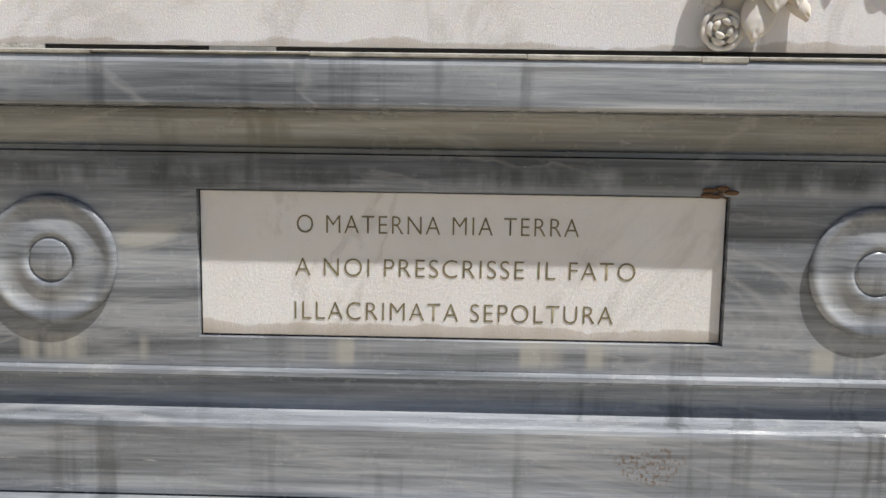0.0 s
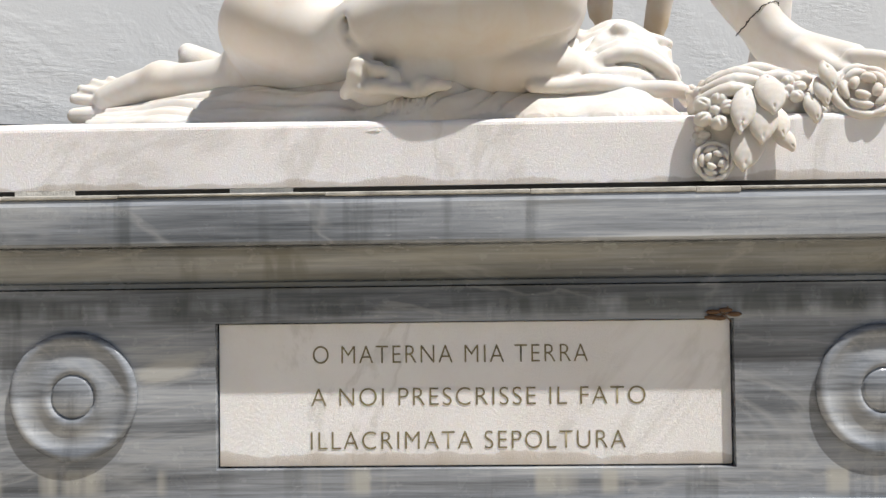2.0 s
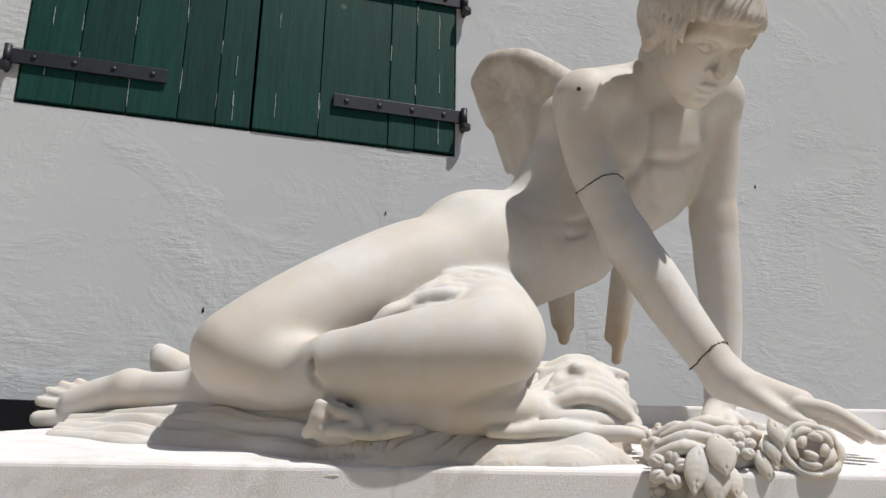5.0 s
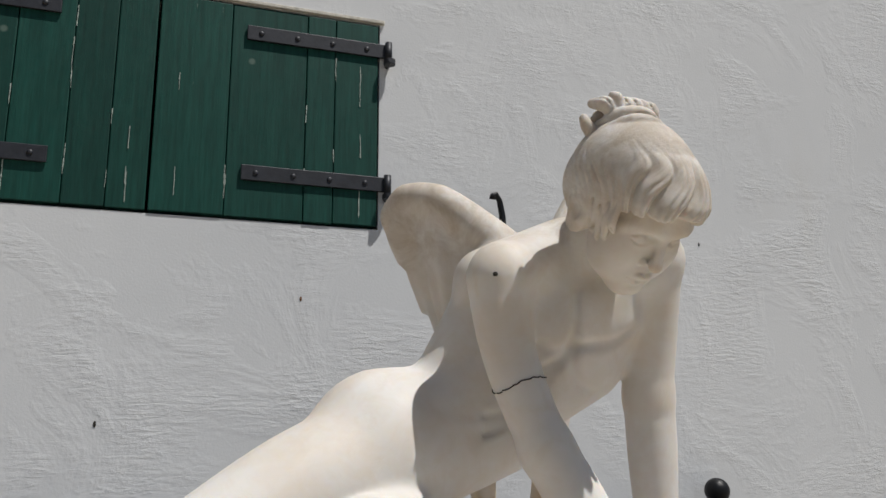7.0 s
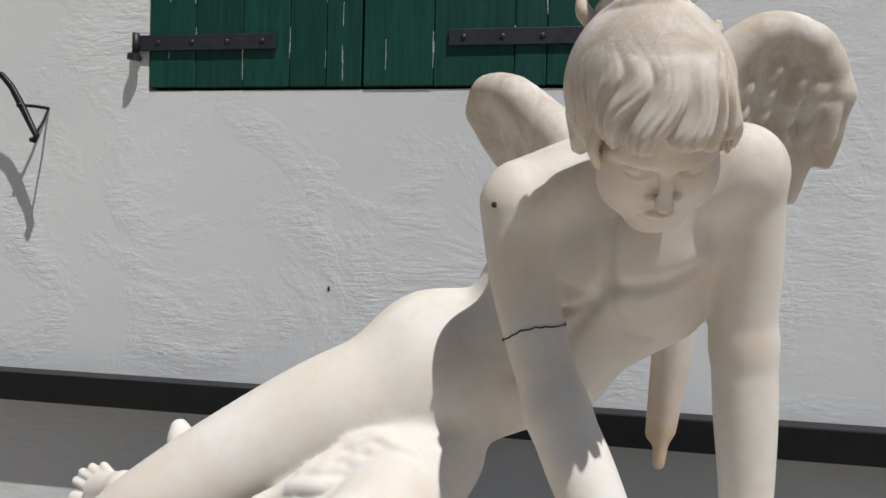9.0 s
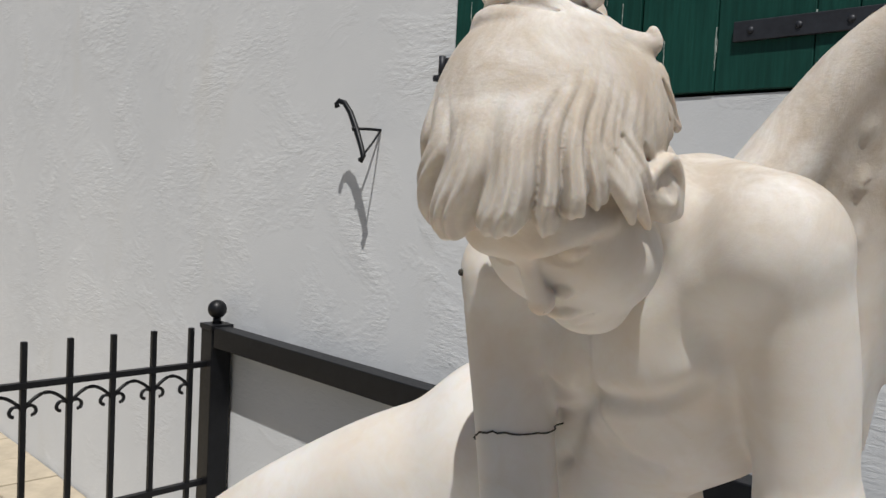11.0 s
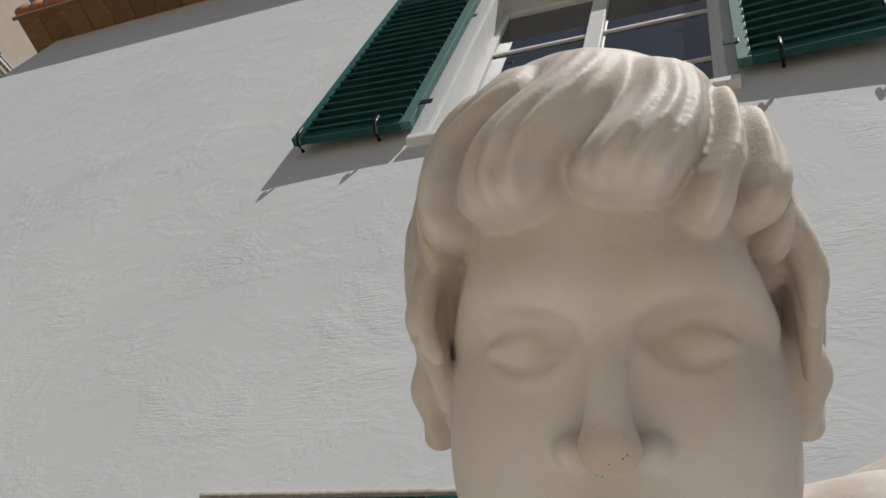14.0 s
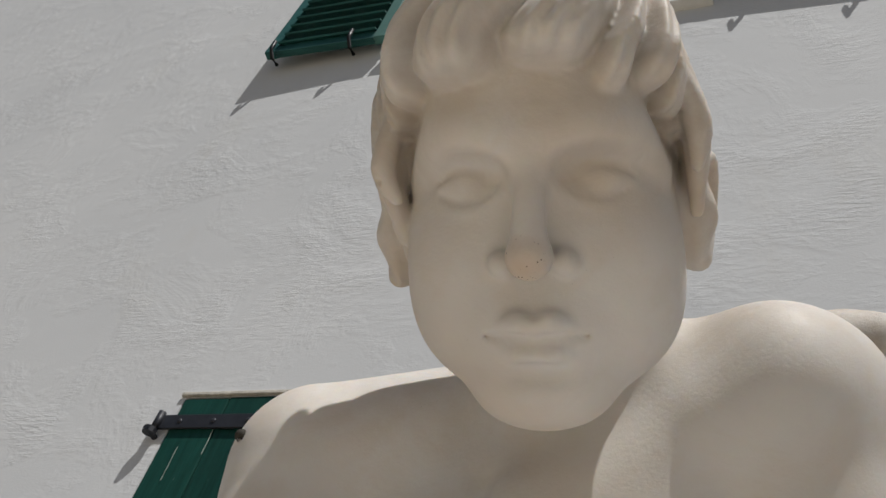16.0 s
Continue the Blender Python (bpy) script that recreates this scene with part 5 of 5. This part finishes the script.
def cloth_skin():
    """The sheet he lies on: thin and drawn out along the shin, heaped and fanned out beside the knee."""
    c = Clay((-0.74, -0.05, 1.270), (0.39, 0.44, 1.475), 0.0029)
    w, p = c.block(c.lo, c.lo + c.cell * c.n)
    x, y, z = p[..., 0], p[..., 1], p[..., 2]
    top = 1.286 + 0.19 * (y + 0.015)
    # folds along the shin
    n = 0.41 * (x + 0.17) + 0.912 * (y - 0.03)
    along = 0.912 * (x + 0.17) - 0.41 * (y - 0.03)
    turn = 0.35 * np.sin(9 * along + 1.0) + 0.22 * np.sin(21 * along + 40 * n)
    ridge = np.abs(np.sin(math.pi * (n / 0.036 + turn))) ** 0.6
    small = np.abs(np.sin(math.pi * (n / 0.017 + 0.7 * turn + 4 * along))) ** 0.7
    swell = np.clip((x + 0.70) / 0.5, 0, 1)
    left = 0.008 + 0.052 * swell * np.clip((n + 0.03) / 0.14, 0, 1) + (0.010 + 0.022 * swell) * ridge + 0.007 * small
    edge = 0.012 + 0.42 * np.clip(-0.10 - x, 0, 1) + 0.012 * np.sin(15 * x) + 0.006 * np.sin(41 * x + 1)
    left = np.where(y > edge, left * (0.22 * np.clip((y - edge) / 0.010, 0, 1) ** 0.5 + 0.78 * np.clip((y - edge) / 0.085, 0, 1)), -0.02)
    # folds that fan out to the side of the knee
    ang = np.arctan2(y + 0.035, x + 0.10)
    r = np.hypot(y + 0.035, x + 0.10)
    bend = 0.4 * np.sin(16 * r + 2 * ang) + 0.25 * np.sin(37 * r - 5 * ang)
    ridge = np.abs(np.sin(math.pi * (ang / 0.155 + bend))) ** 0.55
    small = np.abs(np.sin(math.pi * (ang / 0.065 + 1.3 * bend))) ** 0.8
    heap = np.exp(-((x - 0.235) / 0.085) ** 2 - ((y - 0.20) / 0.09) ** 2)
    right = 0.014 + 0.045 * np.clip(ang / 0.5, 0, 1) + 0.045 * heap + (0.016 + 0.020 * np.clip(ang / 0.6, 0, 1)) * ridge + 0.007 * small
    edge = -0.004 + 0.05 * np.clip((x - 0.10) / 0.25, 0, 1) + 0.010 * np.sin(19 * x + 0.5) + 0.004 * np.sin(53 * x)
    side = 0.335 - 0.05 * np.sin(18 * y) ** 2
    right = np.where((y > edge) & (x < side), right * (0.25 * np.clip((y - edge) / 0.010, 0, 1) ** 0.5 + 0.75 * np.clip((y - edge) / 0.085, 0, 1)) * np.clip((side - x) / 0.022, 0, 1) ** 0.5, -0.02)
    join_at = np.clip((x + 0.17) / 0.10, 0, 1)
    high = left + (right - left) * join_at
    high = np.where((y < 0.41) & (x > -0.68), high, -0.02)
    c.put(w, ((z - top - high) * 0.7).astype(np.float32), 0.001)
    c.chain([(x, y - 0.002, z - 0.004) for x, y, z in GAP], [0.004] + [0.010] * (len(GAP) - 2) + [0.004], 0.003, cut=True)
    v, q = c.skin()
    v = relax(v, q, 1)
    return v, q


def crack(c, at, way, r0, wave, seed):
    """A thin dark line round a limb, laid on its skin."""
    rnd = random.Random(seed)
    at, way = Vector(at), Vector(way).normalized()
    u = way.orthogonal().normalized()
    w = way.cross(u)
    pts = []
    n = 40
    for k in range(n + 1):
        a = 2 * math.pi * k / n
        d = u * math.cos(a) + w * math.sin(a)
        o = at + way * (wave * math.sin(a * 2 + 0.6) + rnd.uniform(-0.0015, 0.0015))
        r = 0.012
        while r < r0:
            i = np.clip(np.round((np.array(o + d * r) - c.lo) / c.cell).astype(int), 0, np.array(c.d.shape) - 1)
            if c.d[tuple(i)] > 0.0005:
                break
            r += 0.001
        pts.append(o + d * (r + 0.0004))
    bm = tube(pts, 0.0011, 4)
    bm.verts.index_update()
    v = np.array([x.co[:] for x in bm.verts])
    q = np.array([[x.index for x in f.verts] for f in bm.faces if len(f.verts) == 4])
    bm.free()
    return v, q


def statue():
    c, v, q = body_skin()
    hv, hq = head_skin()
    bits = [(v, q, 0), (hv, hq, 0), (*cloth_skin(), 0)]
    for k, (at, way, r0, wave) in enumerate((((0.322, 0.288, 1.838), (0.25, 0.10, -0.9), 0.075, 0.006), ((0.495, 0.234, 1.493), (0.5, -0.18, -0.85), 0.06, 0.004))):
        a, b = crack(c, at, way, r0, wave, k)
        bits.append((a, b, 1))
    pin = ball((0.279, 0.231, 2.017), 0.0045, None, 10)
    pin.verts.index_update()
    bits.append((np.array([x.co[:] for x in pin.verts]), np.array([[x.index for x in f.verts] for f in pin.faces if len(f.verts) == 4]), 1))
    pin.free()
    ob = skin_mesh("statue", bits, [MARBLE, DIRT_AND_GLOOM])
    tagged(ob, "white marble winged figure reclining on the sloping slab", "statue")


statue()


# ---------------------------------------------------------------- carved flowers hanging over the slab edge
def garland():
    rnd = random.Random(3)
    ob = root("flower_garland", pose(0.45, 0.018, 1.29), "carved white marble roses and leaves hanging over the slab edge", "garland")
    c = Clay((0.28, -0.085, 1.195), (0.72, 0.17, 1.44), 0.0023)

    def carved(name, clay):
        v, q = clay.skin()
        bit = skin_mesh(name, [(v - np.array((0.45, 0.0, 1.29)), q, 0)], [MARBLE])
        bit.parent = ob

    def lump(p, r):
        return Clay(Vector(p) - Vector((r, r, r)), Vector(p) + Vector((r, r, r)), max(0.0013, r / 32))

    def top(y):
        return 1.286 + 0.19 * (y + 0.015)

    c.egg((0.40, 0.03, 1.31), (0.075, 0.07, 0.035), 0.02)
    c.egg((0.375, -0.02, 1.262), (0.045, 0.025, 0.05), 0.02)
    c.egg((0.51, 0.05, top(0.05) + 0.018), (0.11, 0.06, 0.034), 0.02)
    c.egg((0.42, 0.06, top(0.06) + 0.028), (0.08, 0.06, 0.036), 0.02)

    def blossom(p, r, face, petals):
        p, face = Vector(p), Vector(face).normalized()
        u = face.orthogonal().normalized()
        w = face.cross(u)
        own = lump(p, r * 1.5)
        for k in range(petals):
            a = 2 * math.pi * k / petals + rnd.uniform(-0.2, 0.2)
            o = p + (u * math.cos(a) + w * math.sin(a)) * r * 0.62
            own.egg(o, (r * 0.42, r * 0.42, r * 0.36), 0.0015)
            tip = p + (u * math.cos(a) + w * math.sin(a)) * r + face * r * 0.36
            own.limb(p + face * r * 0.42, tip, r * 0.03, r * 0.06, 0.002, cut=True)
        own.egg(p + face * r * 0.1, (r * 0.26,) * 3, 0.002)
        carved("blossom", own)

    def rose(p, r, face):
        p, face = Vector(p), Vector(face).normalized()
        u = face.orthogonal().normalized()
        w = face.cross(u)
        own = lump(p, r * 1.4)
        for ring, n in ((0.95, 7), (0.66, 5), (0.38, 4)):
            for k in range(n):
                a0 = 2 * math.pi * (k + 0.5 * ring) / n
                pts = [p + (u * math.cos(a0 + t) + w * math.sin(a0 + t)) * r * ring + face * r * 0.5 * (1 - ring) for t in (-0.45, -0.15, 0.15, 0.45)]
                own.chain(pts, [r * 0.10, r * 0.16, r * 0.16, r * 0.10], 0.0006)
        own.egg(p - face * r * 0.25, (r * 0.85, r * 0.28, r * 0.85), 0.002)
        own.egg(p + face * r * 0.45, (r * 0.12,) * 3, 0.002, cut=True)
        carved("rose", own)

    def leaf(a, b, width):
        a, b = Vector(a), Vector(b)
        own = lump((a + b) / 2, (b - a).length / 2 + width * 1.4)
        for i in range(9):
            q = i / 8
            r = width * math.sin(0.35 + q * 2.6)
            own.egg(a.lerp(b, q) + Vector((0, -0.004 * math.sin(q * 3), 0)), (max(r, 0.004), 0.006, max(r * 0.8, 0.006)), 0.003)
        own.limb(a + Vector((0, -0.009, 0)), b + Vector((0, -0.006, 0)), 0.0012, 0.0008, 0.0025, cut=True)
        carved("leaf", own)

    rose((0.556, -0.020, 1.318), 0.042, (-0.1, -0.9, 0.4))
    blossom((0.455, 0.02, top(0.02) + 0.028), 0.022, (0, -0.6, 0.8), 6)
    blossom((0.51, 0.01, top(0.01) + 0.018), 0.020, (0, -0.8, 0.5), 5)
    blossom((0.40, 0.05, top(0.05) + 0.035), 0.022, (0, -0.4, 0.9), 6)
    blossom((0.495, 0.075, top(0.075) + 0.035), 0.024, (0, -0.4, 0.9), 6)
    blossom((0.512, -0.016, 1.283), 0.022, (0, -1, 0.1), 7)
    # broad leaves lying over one another
    for a, b, w in (((0.425, -0.030, 1.295), (0.430, -0.052, 1.252), 0.016), ((0.424, -0.038, 1.264), (0.444, -0.050, 1.236), 0.013), ((0.388, -0.046, 1.270), (0.372, -0.062, 1.208), 0.024),
                    ((0.404, -0.050, 1.302), (0.396, -0.068, 1.244), 0.021), ((0.380, -0.052, 1.318), (0.366, -0.070, 1.258), 0.018), ((0.408, -0.050, 1.332), (0.412, -0.070, 1.284), 0.021)):
        leaf(a, b, w)
    # curled strips and buds on the shoulder of the bunch
    for x0, x1, y, z in ((0.320, 0.400, -0.040, 1.312), (0.330, 0.415, -0.026, 1.328), (0.345, 0.42, -0.008, 1.342), (0.37, 0.45, 0.012, 1.352), (0.345, 0.40, 0.03, 1.345), (0.42, 0.47, 0.0, 1.336)):
        c.chain([(x0, y, z - 0.006), ((x0 + x1) / 2, y - 0.010, z + 0.006), (x1, y - 0.004, z + 0.003)], [0.006, 0.0105, 0.006], 0.0015)
    for k in range(34):
        x, y = rnd.uniform(0.37, 0.60), rnd.uniform(-0.015, 0.09)
        z = top(y) + 0.048 - 0.022 * abs(x - 0.46) / 0.14 + rnd.uniform(-0.008, 0.010)
        d = Vector((rnd.uniform(-1, 1), rnd.uniform(-0.8, 0.3), rnd.uniform(-0.4, 0.5))).normalized() * rnd.uniform(0.012, 0.026)
        r = rnd.uniform(0.007, 0.012)
        c.chain([Vector((x, y, z)) - d, Vector((x, y - 0.004, z + 0.006)), Vector((x, y, z)) + d], [r * 0.6, r, r * 0.5], 0.0012)
    blossom((0.338, -0.050, 1.288), 0.030, (-0.15, -0.95, 0.2), 5)
    rose((0.336, -0.050, 1.219), 0.026, (-0.1, -1, 0.1))
    blossom((0.318, -0.030, 1.258), 0.020, (-0.5, -0.9, 0.0), 5)
    blossom((0.452, -0.022, 1.322), 0.024, (-0.1, -0.85, 0.4), 5)
    for x, z in ((0.478, 1.300), (0.492, 1.322), (0.500, 1.345)):
        leaf((x, -0.022, z + 0.012), (x + 0.006, -0.034, z - 0.022), 0.012)
    for k in range(30):
        x = rnd.uniform(0.32, 0.60)
        y = rnd.uniform(-0.02, 0.10)
        z = top(y) + rnd.uniform(0.02, 0.05) if y > 0.0 else rnd.uniform(1.25, 1.32)
        if y <= 0.0:
            x, y = rnd.uniform(0.315, 0.42), -0.02 - rnd.uniform(0, 0.025)
        d = Vector((rnd.uniform(-1, 1), rnd.uniform(-1, 1), rnd.uniform(-0.5, 0.8))).normalized() * rnd.uniform(0.008, 0.02)
        c.limb((x, y, z), Vector((x, y, z)) + d, rnd.uniform(0.006, 0.010), rnd.uniform(0.004, 0.008), 0.003)
    carved("stem", c)


garland()


# ---------------------------------------------------------------- beyond the corner of the house
def far_house():
    ob = root("apartment_house", pose(-15, 0, GROUND), "cream apartment house with balconies seen past the corner", "house")
    g = GROUND
    bm = wall_slab(-9.0, 5.0, 0.0, 18.5, 0.3, [(-2.55, -1.05 + 1.0, 5.8, 8.3), (-4.5, 0.6, 0.1, 3.3), (-2.55, -0.05, 9.9, 12.2), (-2.55, -0.05, 14.0, 16.3)])
    turn = pose(0, 0, 0, 0, 0, 90)
    part("wall", bm, FACADE, ob, m=turn)
    for z0 in (5.8, 9.9, 14.0):
        w = part("door", box(-2.5, -0.1, 0.12, 0.16, z0, z0 + 2.4), GLASS, ob, "dark balcony door", m=turn)
        for x in (-2.55, -1.65, -0.95, -0.13):
            part("door_frame", box(x, x + 0.1, 0.06, 0.118, z0, z0 + 2.45, 0.004), FRAME, ob, m=turn)
        part("door_frame", box(-2.66, 0.05, -0.03, -0.002, z0 + 2.5, z0 + 2.62, 0.004), FRAME, ob, m=turn)
        part("door_frame", box(-2.67, -2.55, -0.03, -0.002, z0, z0 + 2.498, 0.004), FRAME, ob, m=turn)
        bal = part("balcony", box(-6.0, 4.0, -1.8, -0.002, z0 - 0.34, z0 - 0.05, 0.01), CONCRETE, ob, m=turn)
        part("balcony_edge", box(-6.02, 4.02, -1.86, -1.802, z0 - 0.44, z0 + 0.03, 0.01), CONCRETE, bal)
        part("balcony_edge", box(-6.02, 4.02, -1.90, -1.862, z0 - 0.2, z0 - 0.12, 0.01), CONCRETE, bal)
        for k in range(7):
            part("railing_bar", box(-6.0, 4.0, -1.78, -1.755, z0 + 0.12 + k * 0.13, z0 + 0.145 + k * 0.13), IRON, bal)
        for k in range(9):
            part("railing_post", box(-5.9 + 1.2 * k, -5.86 + 1.2 * k, -1.75, -1.72, z0 - 0.05, z0 + 1.0), IRON, bal)
    lamp = tube([(-0.6, -1.4, 9.6), (-0.6, -1.55, 9.68), (-0.6, -1.66, 9.6), (-0.6, -1.66, 9.45)], 0.03, 6)
    part("spout", lamp, STRAP, ob, m=turn)
    part("ceiling_spot", rod((-0.9, -0.02, 8.75), (-0.9, -0.12, 8.7), 0.05), FRAME, ob, m=turn)
    bm = bmesh.new()
    rows = []
    for k in range(61):
        x = -5.5 + k * 0.15
        rows.append([bm.verts.new(p) for p in ((x, 0.0, 5.2), (x, -1.5, 4.55), (x, -1.52, 4.22 + 0.06 * math.cos(k * 1.2)))])
    for a, b in zip(rows, rows[1:]):
        bm.faces.new((a[0], b[0], b[1], a[1]))
        bm.faces.new((a[1], b[1], b[2], a[2]))
    bmesh.ops.solidify(bm, geom=list(bm.faces), thickness=0.01)
    part("awning", bm, AWNING, ob, "terracotta cloth awning with a scalloped edge", m=turn)
    part("shop_front", box(-4.5, 0.6, 0.15, 0.2, 0.1, 3.3), GLASS, ob, m=turn)
    sign = root("red_panel", pose(-10.8, -0.9, GROUND), "red sheet panel standing in the street by the house", "panel")
    part("sheet", box(-0.02, 0.02, -0.9, 0.6, 0.55, 2.05, 0.01), RED, sign)
    for y in (-0.85, 0.55):
        part("leg", rod((0, y, 0), (0, y, 0.55), 0.025), IRON, sign)


far_house()


# ---------------------------------------------------------------- paving stones, last
def paving():
    ob = root("pavement", pose(0, 0, GROUND), "beige stone paving slabs between house wall and tomb", "paving", kind="structure")
    ob.matrix_world = WALL @ pose(0, 0, GROUND)
    meshes = []
    for k in range(3):
        bm = box(-0.245 + 0.004 * k, 0.245, -0.195, 0.195 - 0.003 * k, -0.05, 0.0, 0.006)
        me = bpy.data.meshes.new("paving_stone")
        bm.to_mesh(me)
        bm.free()
        me.materials.append(PAVING)
        meshes.append(me)
    for i in range(22):
        for j in range(12):
            stone = new("paving_stone", meshes[(i * 7 + j * 3) % 3])
            stone.parent = ob
            stone.matrix_basis = pose(-8.6 + i * 0.5 + (0.25 if j % 2 else 0), -0.2 - j * 0.4, random.uniform(-0.002, 0.002))


paving()
